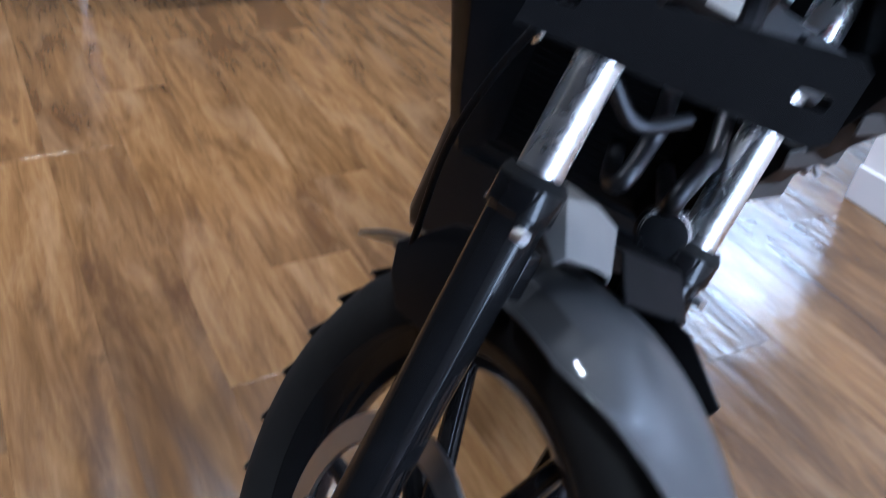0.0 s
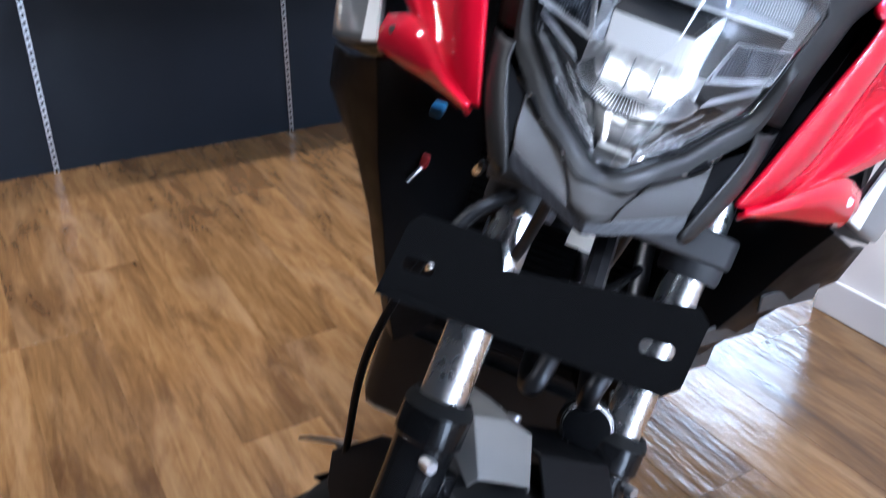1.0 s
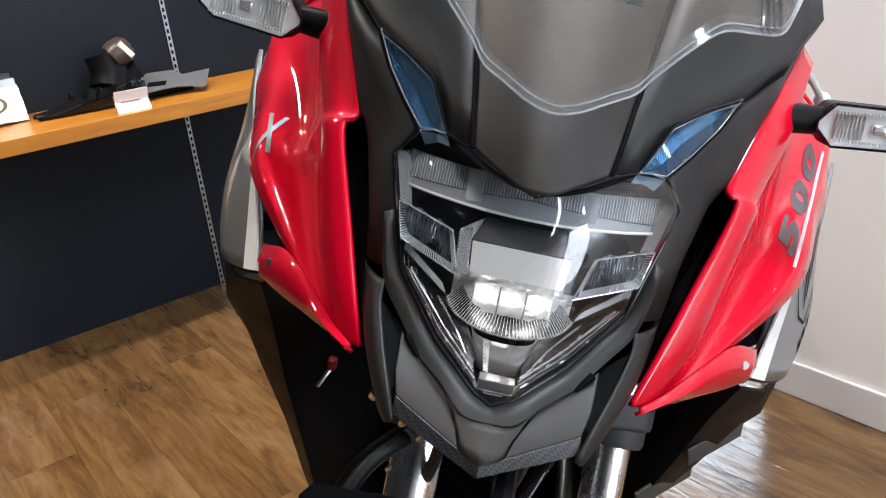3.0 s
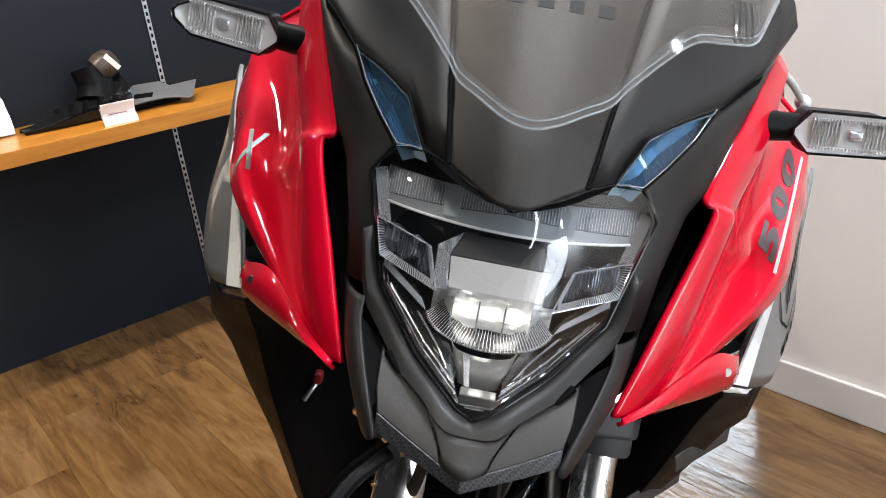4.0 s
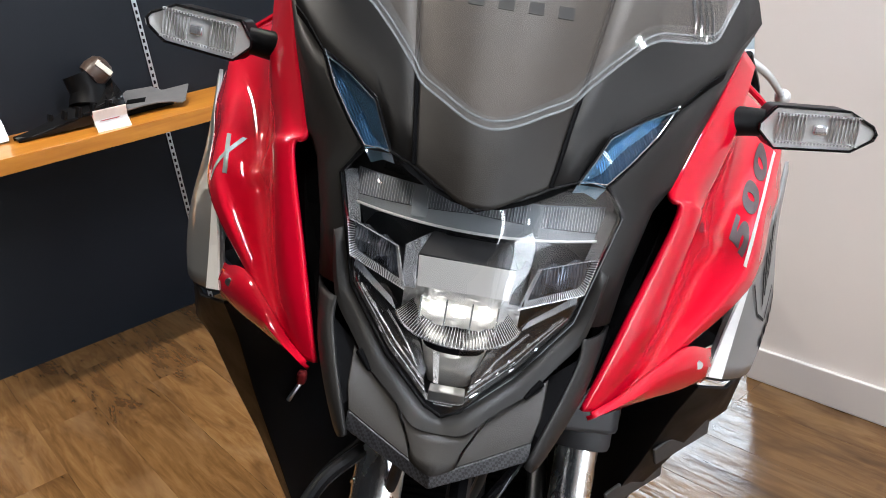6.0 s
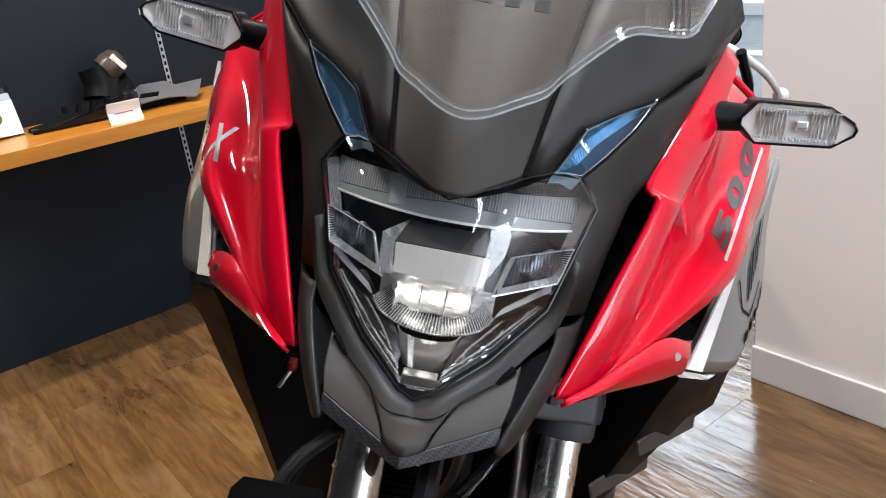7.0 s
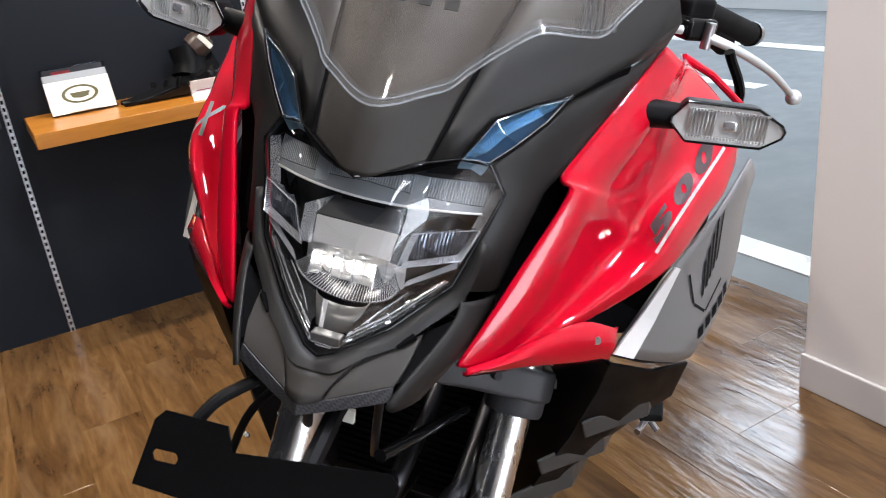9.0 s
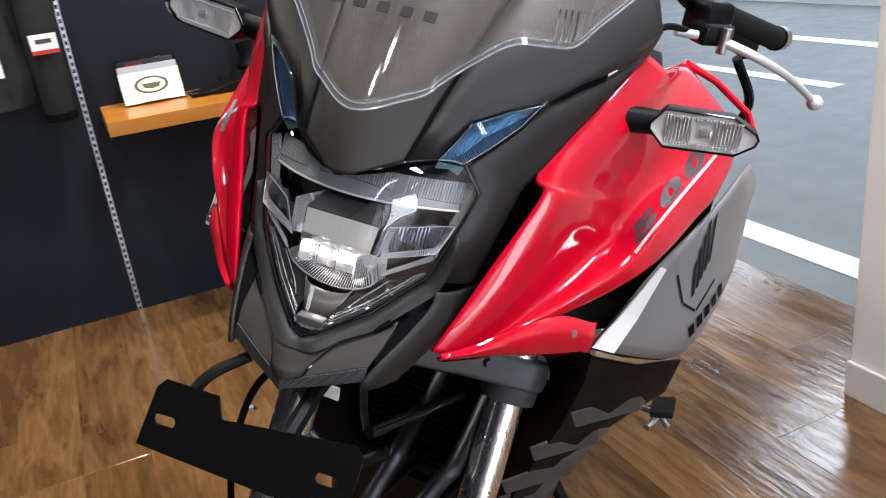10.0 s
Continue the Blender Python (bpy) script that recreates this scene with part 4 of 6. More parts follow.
    part("cowl_filler", loft([side(sgn, r) for r in sill]), BLACK, sp, "black filler added under the cowl edge", solid=0.003)
    # lower black shroud in facets
    sh = [[(0.120, 0.260, 0.990), (0.175, 0.130, 0.992), (0.219, 0.099, 0.984), (0.262, 0.160, 0.952), (0.304, 0.245, 0.924)],
          [(0.120, 0.270, 0.930), (0.180, 0.165, 0.935), (0.216, 0.135, 0.930), (0.262, 0.175, 0.912), (0.298, 0.240, 0.880)],
          [(0.118, 0.275, 0.870), (0.172, 0.180, 0.862), (0.202, 0.155, 0.850), (0.235, 0.185, 0.840), (0.262, 0.250, 0.820)],
          [(0.115, 0.280, 0.790), (0.155, 0.195, 0.782), (0.180, 0.168, 0.770), (0.203, 0.195, 0.765), (0.222, 0.260, 0.750)],
          [(0.110, 0.285, 0.690), (0.140, 0.215, 0.685), (0.160, 0.190, 0.680), (0.178, 0.215, 0.675), (0.192, 0.270, 0.665)],
          [(0.100, 0.290, 0.590), (0.120, 0.240, 0.590), (0.136, 0.215, 0.590), (0.150, 0.235, 0.590), (0.158, 0.280, 0.590)]]
    part("radiator_shroud", loft([side(sgn, r) for r in sh]), SHROUD, bike, "black plastic radiator shroud", solid=0.004, bevel=0.003)
    for z, y, w in () if sgn == -1 else ((0.865, 0.215, 0.270), (0.800, 0.215, 0.235), (0.735, 0.220, 0.208), (0.675, 0.230, 0.184)):
        f = [[(w - 0.060, y - 0.075, z + 0.012), (w + 0.004, y - 0.010, z + 0.028), (w + 0.026, y + 0.060, z + 0.016)], [(w - 0.052, y - 0.066, z - 0.012), (w + 0.010, y - 0.004, z - 0.004), (w + 0.020, y + 0.060, z - 0.014)]]
        part("shroud_fin", loft([side(sgn, r) for r in f]), LIT_FIN, sp, solid=0.004, bevel=0.002)

# -- headlight --
lamp_body = part("headlight", loft([side(1, [(0.105, 0.10, 1.16), (0.07, 0.10, 1.07), (0.0, 0.06, 1.03)]), side(1, [(0.0, 0.12, 1.17), (0.0, 0.12, 1.10), (0.0, 0.1, 1.05)]), side(-1, [(0.105, 0.10, 1.16), (0.07, 0.10, 1.07), (0.0, 0.06, 1.03)])]), BLACK, bike, "lit clear-lens headlight with dark internals", solid=0.003)


left_edge = [(0.0650, -0.0080, 1.1840), (0.0865, 0.0015, 1.1812), (0.1018, 0.0035, 1.1605), (0.0912, -0.0130, 1.1255), (0.0800, -0.0305, 1.0900), (0.0450, -0.0655, 1.0597), (0.0115, -0.0962, 1.0440)]
mid_line = [(-0.0560, 1.1712), (-0.0620, 1.1610), (-0.0690, 1.1480), (-0.0800, 1.1230), (-0.0880, 1.0950), (-0.0945, 1.0670), (-0.0985, 1.0410)]
rows = []
for (lx, ly, lz), (my, mz) in zip(left_edge, mid_line):
    half = [Vector((lx * t, my + (ly - my) * t ** 2, mz + (lz - mz) * t ** 1.4)) for t in (0, 0.25, 0.5, 0.75, 0.9, 1.0)]
    rows.append([Vector((-p.x, p.y, p.z)) for p in half[:0:-1]] + half)
lens = part("lens", loft(fine(rows, 3)), LENS, lamp_body, "clear headlight lens", smooth=True)
lens.visible_shadow = False
# dark tray behind the lens
tray = [[Vector((p.x * 0.985, p.y + 0.030 + 0.030 * (1 - (p.x / 0.1) ** 2), p.z)) for p in r] for r in rows]
part("inner_tray", loft(tray), DARKREFL, lamp_body, smooth=True)
bm = bmesh.new()
for a, b in ((rows[0], tray[0]), (rows[-1], tray[-1])):
    loft([a, b], bm=bm)
for k in (0, -1):
    loft([[r[k] for r in rows], [r[k] for r in tray]], bm=bm)
part("lens_rim", bm, DARKGAP, lamp_body, smooth=True)
# upper light guide: a ribbed band over a smooth lip, with pale tabs
LX = 0.0  # the lamp's middle
ribs, lip, low_edge = [], [], []
for k in range(177):
    t = k / 88 - 1
    x, y, z = LX + 0.0915 * t, -0.032 + 0.038 * t * t, 1.1450 - 0.0050 * t * t
    zt, f = 1.167 - 0.005 * t * t, 0.52 - 0.30 * abs(t)
    d = -0.0011 if k % 2 else 0.0
    ribs.append([Vector((x, y + 0.014, zt)), Vector((x, y + 0.0135 + d, zt - 0.0006)), Vector((x, y + 0.014 * f + 0.0012 + d, z + (zt - z) * f + 0.0006)), Vector((x, y + 0.014 * f + 0.0012, z + (zt - z) * f))])
    if k % 8 == 0:
        lip.append([Vector((x, y + 0.014 * f, z + (zt - z) * f)), Vector((x, y + 0.002, z + 0.004)), Vector((x, y, z)), Vector((x, y + 0.014, z - 0.0015))])
        low_edge.append(Vector((x, y - 0.0004, z + 0.0004)))
part("light_guide", loft(lip), GUIDE, lamp_body, "pale clear light guide", smooth=True)
part("guide_ribs", loft(ribs), GUIDE, lamp_body, "fine moulded ribs of the light guide")
bm = bmesh.new()
for r in ribs[1::2]:
    tube([r[1] + Vector((0, -0.0003, 0)), r[2] + Vector((0, -0.0003, 0))], 0.00024, 4, bm)
part("rib_crests", bm, LIT_TEETH, lamp_body, "pale bars for the light on the fine ribs")
part("guide_edge", tube(low_edge, 0.0011, 6), PAPERWHITE, lamp_body, "white lower edge of the light guide", smooth=True)
for t in (-0.43, 0.43):
    x, y = LX + 0.0915 * t, -0.032 + 0.038 * t * t
    tab = [[Vector((x - 0.0065, y + 0.012, 1.1670)), Vector((x + 0.0065, y + 0.012, 1.1670))], [Vector((x - 0.0060, y + 0.0035, 1.1535)), Vector((x + 0.0060, y + 0.0035, 1.1535))], [Vector((x - 0.0055, y - 0.0002, 1.1480)), Vector((x + 0.0055, y - 0.0002, 1.1480))]]
    part("guide_tab", loft(tab), FROST, lamp_body, "frosted pale tab", solid=0.002, bevel=0.0006)
bp = [[Vector((LX + 0.088 * t, -0.014 + 0.026 * t * t, 1.1440 - 0.005 * t * t)) for t in (-1, -0.5, 0, 0.5, 1)], [Vector((LX + 0.082 * t, 0.000 + 0.016 * t * t, 1.114)) for t in (-1, -0.5, 0, 0.5, 1)]]
part("back_plate", loft(bp), SHADE_DARK, lamp_body, "dull grey plate behind the light guide", smooth=True)
part("back_slot", box((LX, -0.0275, 1.1410), (0.036, 0.004, 0.003)), DARKGAP, lamp_body)
# centre shade over the light cells
shd = [[(-0.0270, -0.0165, 1.1345), (0.0270, -0.0165, 1.1345)], [(-0.0338, -0.0385, 1.1255), (0.0338, -0.0385, 1.1255)], [(-0.0318, -0.0480, 1.1065), (0.0318, -0.0480, 1.1065)], [(-0.0310, -0.026, 1.1035), (0.0310, -0.026, 1.1035)]]
# same satin metal as below; its dark reflection is put into the colour
part("shade_top", loft([[Vector(p) for p in r] for r in shd[:2]]), SHADE_DARK, lamp_body, "upper face of the shade, darkened for the ceiling it mirrors", solid=0.0015)
part("centre_shade", loft([[Vector((x, y - 0.0003, z)) for x, y, z in r] for r in shd[1:]]), SHADE, lamp_body, "satin silver shade plate over the lit cells", solid=0.0015, bevel=0.0008)
for x in (-0.0175, 0.0, 0.0175):  # deep lit cells, looking forward and a little up
    cm = Matrix.Translation((LX + x, -0.0370, 1.0860)) @ Matrix.Rotation(radians(68), 4, "X")
    part("light_cell", box((0, 0, 0), (0.0105, 0.0075, 0.005), cm), LED, lamp_body, "lit white light cell", bevel=0.0024)
# added plates screen the lit cells from side views
for x in (-0.0263, -0.0088, 0.0088, 0.0263):
    cm = Matrix.Translation((LX + x, -0.0370, 1.0860)) @ Matrix.Rotation(radians(68), 4, "X")
    part("cell_blinker", box((0, 0, 0.0135), (0.0012, 0.0200, 0.030), cm), REFLECTOR, lamp_body, "thin chrome plate added to hide the lit cells from the side")
crumple = []
for j in range(15):
    z = 1.1045 - 0.032 * j / 14
    crumple.append([Vector((LX + 0.042 * t, -0.0355 + 0.004 * t * t + 0.0010 * math.sin(17 * t + 5 * z * 90) * math.cos(23 * t - z * 700) - 0.05 * (1.1045 - z) * abs(t), z)) for t in [i / 24 - 1 for i in range(49)]])
part("reflector_back", loft(crumple), SHADE, lamp_body, "uneven chrome reflector round the cells", smooth=True)
arc = [radians(-84 + 168 * k / 96) for k in range(97)]
cup = [[Vector((LX + (0.043 - 0.010 * j / 3) * math.sin(a), -0.050 + 0.006 * j + (-0.0012 if k % 2 else 0), 1.0900 - (0.0245 - 0.004 * j / 3) * math.cos(a) + 0.002 * j / 3)) for k, a in enumerate(arc)] for j in range(4)]
part("reflector_cup", loft(cup), SMOKED, lamp_body, "finely ribbed reflector under the lit cells")
bm = bmesh.new()
for k in range(1, 97, 2):
    tube([cup[0][k] + Vector((0, -0.0006, 0)), cup[3][k] + Vector((0, -0.0004, 0.0004))], 0.00018, 4, bm)
part("cup_teeth", bm, LIT_TEETH, lamp_body, "pale bars for the light on the cup ribs")
part("cup_rim", tube([Vector((LX + 0.0435 * math.sin(a), -0.0505, 1.0895 - 0.0250 * math.cos(a))) for a in arc[::3]], 0.0010, 6), REFLECTOR, lamp_body, smooth=True)
nose = [[(-0.0230 * math.cos(radians(k * 18)), -0.054 - 0.007 * math.sin(radians(k * 18)), 1.0690 - 0.004 * math.sin(radians(k * 18))) for k in range(11)], [(-0.0145 * math.cos(radians(k * 18)), -0.071 - 0.006 * math.sin(radians(k * 18)), 1.0500) for k in range(11)]]
part("lower_reflector", loft([[Vector(p) for p in r] for r in nose]), SMOKEBLOCK, lamp_body, "smoked lower reflector", smooth=True, solid=0.001)
part("lower_spine", loft([[Vector((-0.0135, -0.0610, 1.0660)), Vector((-0.0085, -0.0622, 1.0652))], [Vector((-0.0090, -0.0765, 1.0500)), Vector((-0.0055, -0.0772, 1.0500))]]), REFLECTOR, lamp_body, "bright upright strip", solid=0.001)
part("lower_lamp", box((0.001, -0.0835, 1.0470), (0.0245, 0.010, 0.009)), SMOKEBLOCK, lamp_body, "small bright lower lamp", bevel=0.001)
for k in range(5):
    part("lower_lamp_rib", box((0.001, -0.0870 - 0.0006 * k, 1.0452 - 0.0016 * k), (0.0225 - 0.0015 * k, 0.003, 0.0007)), REFLECTOR, lamp_body)


def bars(p0, p1, q0, q1, n, bm, r=0.00034):
    """Fine pale bars laid across from one edge to the other, for the light on ribs."""
    p0, p1, q0, q1 = (Vector(v) for v in (p0, p1, q0, q1))
    for k in range(n):
        t = (k + 0.5) / n
        tube([p0.lerp(p1, t) + Vector((0, -0.0006, 0)), q0.lerp(q1, t) + Vector((0, -0.0006, 0))], r, 4, bm)


def serrated(p0, p1, q0, q1, n, bm):
    """A wall of small saw teeth between two edges."""
    p0, p1, q0, q1 = (Vector(v) for v in (p0, p1, q0, q1))
    loft([[p0.lerp(p1, k / (2 * n)) + Vector((0, 0.0018 * (k % 2), 0)), q0.lerp(q1, k / (2 * n)) + Vector((0, 0.0018 * (k % 2), 0))] for k in range(2 * n + 1)], bm=bm)


for sgn in (1, -1):
    loop = [(0.0475, -0.0500, 1.1345), (0.0908, -0.0120, 1.1335), (0.0890, -0.0160, 1.1270), (0.0835, -0.0290, 1.1120), (0.0390, -0.0530, 1.1040)]
    inner = [(0.0535, -0.0340, 1.1300), (0.0820, -0.0080, 1.1290), (0.0800, -0.0100, 1.1240), (0.0745, -0.0190, 1.1165), (0.0500, -0.0360, 1.1120)]
    loop, inner = ([(sgn * x + LX, y, z) for x, y, z in r] for r in (loop, inner))
    inner = [mid(p, q, 0.5) for p, q in zip(loop, inner)]
    bm = bmesh.new()
    for k, n in enumerate((22, 3, 7, 20, 11)):
        serrated(loop[k], loop[(k + 1) % 5], inner[k], inner[(k + 1) % 5], n, bm)
    bb = bmesh.new()
    for k, n in enumerate((30, 4, 10, 28, 15)):
        bars(loop[k], loop[(k + 1) % 5], inner[k], inner[(k + 1) % 5], n, bb)
    cellf = part("side_cell", bm, CELLREFL, lamp_body, "side reflector with saw-tooth walls")
    fl = [[Vector(inner[0]).lerp(Vector(inner[1]), t) + Vector((0, 0.006 * (k % 2), 0)), (Vector(inner[0]).lerp(Vector(inner[1]), t) + Vector(inner[4]).lerp(Vector(inner[3]), t)) / 2 + Vector((0, -0.003 * (k % 3), 0)), Vector(inner[4]).lerp(Vector(inner[3]), t) + Vector((0, 0.004 * ((k + 1) % 2), 0))] for k, t in enumerate((0, 0.22, 0.4, 0.65, 0.85, 1.0))]
    part("cell_teeth", bb, LIT_TEETH, cellf, "pale bars for the light on the teeth round the cell")
    part("cell_floor", loft(fl), CELLFLOOR, cellf, "facetted smoked reflector floor")
    part("cell_edge", tube([Vector(p) for p in loop + loop[:1]], 0.0005, 6), REFLECTOR, cellf, "bright rim of the side cell")
    vane = [[(0.0275, -0.0165, 1.1355), (0.0285, -0.0165, 1.1352)], [(0.0345, -0.0385, 1.1258), (0.0430, -0.0420, 1.1335)], [(0.0325, -0.0490, 1.1050), (0.0420, -0.0520, 1.1065)]]
    # both vanes are chrome; the left one's dark reflection is its black colour
    part("lamp_vane", loft([[Vector((sgn * x + LX, y, z)) for x, y, z in r] for r in vane]), REFLECTOR if sgn == -1 else BLACKGLOSS, lamp_body, "curved chrome vane beside the shade" if sgn == -1 else "chrome vane made black for what it mirrors", solid=0.001)
    dots = [[(0.0480, -0.0470, 1.0930), (0.0800, -0.0240, 1.1080)], [(0.0440, -0.0500, 1.0870), (0.0805, -0.0255, 1.1030)]]
    bm = bmesh.new()
    serrated(*[(sgn * x + LX, y, z) for r in dots for x, y, z in r], 22, bm)
    bars(*[(sgn * x + LX, y, z) for r in dots for x, y, z in r], 24, bm)
    part("dotted_trim", bm, LIT_TEETH, lamp_body, "row of small teeth with pale bars for the light on them")
    vee = side(sgn, [(0.0730, -0.0300, 1.0910), (0.0560, -0.0440, 1.0780), (0.0380, -0.0600, 1.0640), (0.0160, -0.0790, 1.0520)])
    part("bright_trim", tube(vee, 0.0007, 6), REFLECTOR, lamp_body, "thin bright trim")
    vee2 = side(sgn, [(0.0500, -0.0440, 1.0820), (0.0320, -0.0580, 1.0660), (0.0190, -0.0740, 1.0530)])
    part("bright_trim", tube(vee2, 0.0007, 6), REFLECTOR, lamp_body)
    bez = [[(x * k + 0.0, y + 0.006 + (1 - k) * 0.03, z + (1 - k) * 0.02) for x, y, z in left_edge[2:]] for k in (0.985, 0.90)]
    part("bright_bezel", loft([side(sgn, r) for r in bez]), REFLECTOR, lamp_body, "polished bezel inside the lens", smooth=True)
    bezel = [[(0.0895, -0.0110, 1.1240), (0.0785, -0.0280, 1.0905), (0.0615, -0.0445, 1.0765), (0.0445, -0.0615, 1.0620), (0.0280, -0.0760, 1.0540), (0.0130, -0.0890, 1.0470)],
             [(0.0820, -0.0050, 1.1100), (0.0700, -0.0240, 1.0900), (0.0540, -0.0390, 1.0790), (0.0400, -0.0520, 1.0690), (0.0270, -0.0640, 1.0610), (0.0160, -0.0760, 1.0530)],
             [(0.0700, 0.0050, 1.1020), (0.0560, -0.0150, 1.0880), (0.0440, -0.0300, 1.0790), (0.0330, -0.0420, 1.0720), (0.0240, -0.0520, 1.0660), (0.0150, -0.0680, 1.0560)]]
    part("lower_bezel", loft([side(sgn, r) for r in bezel]), SMOKED, lamp_body, "smoked chrome bezel along the lower edge", solid=0.001, bevel=0.0008)
    bm = bmesh.new()
    rng = random.Random(5 + sgn)
    for k in range(34):  # scattered bright chips stand in for glints on the bezel
        a, row = rng.uniform(0, len(bezel[0]) - 1.01), rng.uniform(0.05, 0.95)
        n0, f = int(a), a - int(a)
        c = Vector(mid(mid(bezel[0][n0], bezel[0][n0 + 1], f), mid(bezel[1][n0], bezel[1][n0 + 1], f), row)) + Vector((0, -0.0020, 0.0010))
        along = (Vector(bezel[0][n0 + 1]) - Vector(bezel[0][n0])).normalized()
        tilt = Vector((rng.uniform(-0.6, 0.6), rng.uniform(-0.6, 0.6), 1)).normalized()
        w, h = rng.uniform(0.0012, 0.0045), rng.uniform(0.0004, 0.0010)
        quad = [c + along * w, c + tilt * h, c - along * w, c - tilt * h]
        bm.faces.new([bm.verts.new((sgn * p.x, p.y, p.z)) for p in quad])
    part("bezel_glints", bm, REFLECTOR, lamp_body, "small bright chips that stand in for glints on the bezel", flip=False)
    # thin bright bars stand in for the streaks on the smoked bezel
    for f in (0.30, 0.62):
        ln_ = [tuple(a + (b - a) * f for a, b in zip(p, q)) for p, q in zip(bezel[0], bezel[1])]
        part("bezel_streak", tube(side(sgn, [(x, y - 0.0012, z + 0.0006) for x, y, z in ln_[1:]]), 0.0005, 5), REFLECTOR, lamp_body, "fine bright bar for a streak on the bezel")
    corner = [[(0.0420, -0.0080, 1.1760), (0.0700, 0.0120, 1.1740)], [(0.0420, -0.0100, 1.1690), (0.0720, 0.0100, 1.1660)]]
    part("corner_plate", loft([side(sgn, r) for r in corner]), DARKGAP, lamp_body, "black plate above the light guide", solid=0.001)
    neck = [[(0.0660, -0.0060, 1.1850), (0.0770, 0.0040, 1.1845), (0.0868, 0.0030, 1.1815)], [(0.0630, -0.0030, 1.1755), (0.0720, 0.0040, 1.1750), (0.0810, 0.0050, 1.1710)]]
    part("lamp_neck", loft([side(sgn, r) for r in neck]), BLUE_PALE, lamp_body, "pale blue clear neck of the position lamp", smooth=True)
    # position lamp wing
    up_e = [(0.0660, -0.0065, 1.1852), (0.0755, 0.0045, 1.2010), (0.0837, 0.0145, 1.2158), (0.1075, 0.0375, 1.2262), (0.1332, 0.0575, 1.2345)]
    lo_e = [(0.0675, -0.0060, 1.1840), (0.0872, 0.0030, 1.1822), (0.1020, 0.0190, 1.1945), (0.1200, 0.0400, 1.2125), (0.1335, 0.0575, 1.2335)]
    cut = lambda r: [mid(p, q, k / 4) for p, q in zip(r, r[1:]) for k in range(4)] + [r[-1]]
    up_e, lo_e = cut(up_e), cut(lo_e)
    outline = [(0.0, -0.0575, 1.1712), (0.030, -0.0412, 1.1783), (0.0462, -0.0297, 1.1848)] + up_e + lo_e[:3:-1] + left_edge[2:] + [(0.0, -0.0990, 1.0397)]
    part("lens_seal", tube(side(sgn, outline), 0.0013, 8), BLACKGLOSS, lamp_body, "black seal round the lamp", smooth=True)
    md_e = [((a[0] + b[0]) / 2, (a[1] + b[1]) / 2 - 0.005, (a[2] + b[2]) / 2 + 0.002) for a, b in zip(up_e, lo_e)]
    deep = [[(x, y + d, z - 0.4 * d) for x, y, z in r] for r, d in ((up_e, 0.004), (md_e, 0.011), (lo_e, 0.005))]
    wing = part("position_lamp", loft([side(sgn, r) for r in deep[1:]]), BLUE_IN, lamp_body, "blue-tinted position lamp wing", solid=0.001)
    part("position_facet", loft([side(sgn, r) for r in deep[:2]]), BLUE_FACE, wing, "smooth pale blue upper facet", solid=0.001)
    wl = part("position_lens", loft([side(sgn, r) for r in (up_e, md_e, lo_e)]), LENS_BLUE, wing, smooth=True)
    wl.visible_shadow = False
    part("position_bead", tube(side(sgn, [(x, y - 0.0015, z - 0.002) for x, y, z in up_e]), 0.0004, 6), REFLECTOR, wing, "bright bead along the lamp")
    part("position_bead", tube(side(sgn, [(x - 0.001, y - 0.0015, z + 0.002) for x, y, z in lo_e]), 0.0004, 6), REFLECTOR, wing)

# -- windscreen --
SCR = [(0.0, -0.0410, 1.2213), (0.016, -0.0360, 1.2240), (0.034, -0.0240, 1.2310), (0.0500, -0.0125, 1.2375), (0.0600, -0.0020, 1.2480), (0.0830, 0.0190, 1.2680), (0.1020, 0.0350, 1.2805), (0.1250, 0.0470, 1.2815), (0.1453, 0.0590, 1.2833), (0.1560, 0.0820, 1.2960), (0.1763, 0.1400, 1.3200)]
scr_rows = []
for k in range(9):
    t = k / 8
    r = []
    for x, y, z in SCR:
        r.append(Vector((x * (1 + 0.12 * t), y + (0.185 - 0.35 * x) * t, z + (0.225 - 0.45 * x) * t - 0.02 * t * (1 - t))))
    scr_rows.append([Vector((-p.x, p.y, p.z)) for p in r[:0:-1]] + r)
screen = part("windscreen", loft([curve_pts(r, 3) for r in scr_rows]), SCREEN, bike, "smoked clear acrylic windscreen", smooth=True)
screen.visible_shadow = False
edge_line = curve_pts([(-x, y, z) for x, y, z in SCR[:0:-1]] + SCR, 4)
part("screen_edge", tube([p + Vector((0, 0.0035, 0.0045)) for p in edge_line], 0.0006, 6), EDGE, screen, "fine bevel line of the screen", smooth=True)
part("screen_edge", tube(edge_line, 0.0008, 8), EDGE, screen, "bright rounded edge of the screen", smooth=True)
flange = [[p + Vector((0, -0.0012, 0.0006)) for p in edge_line], [p + Vector((-0.04 * p.x, 0.0050 + 0.030 * abs(p.x), 0.0068 + 0.022 * abs(p.x))) for p in edge_line]]
fl_ = part("edge_bevel", loft(flange), BEVEL, screen, "shiny bevelled border of the screen", smooth=True)
fl_.visible_shadow = False
for sgn in (1, -1):
    for k in range(6):
        x = 0.1300 + 0.0045 * k
        lo, hi = Vector((sgn * x, 0.0495 + 0.62 * (x - 0.13) + (0.016 if x > 0.146 else 0), 1.2822 + 0.10 * (x - 0.13))), Vector((sgn * (x - 0.004), 0.0690 + 0.75 * (x - 0.13), 1.3080))
        part("ear_flute", tube([lo, lo.lerp(hi, 0.5) + Vector((sgn * 0.001, -0.0015, 0)), hi], 0.0011, 6), BEVEL, screen, "moulded flute at the corner of the screen" if k == 0 else "", smooth=True)
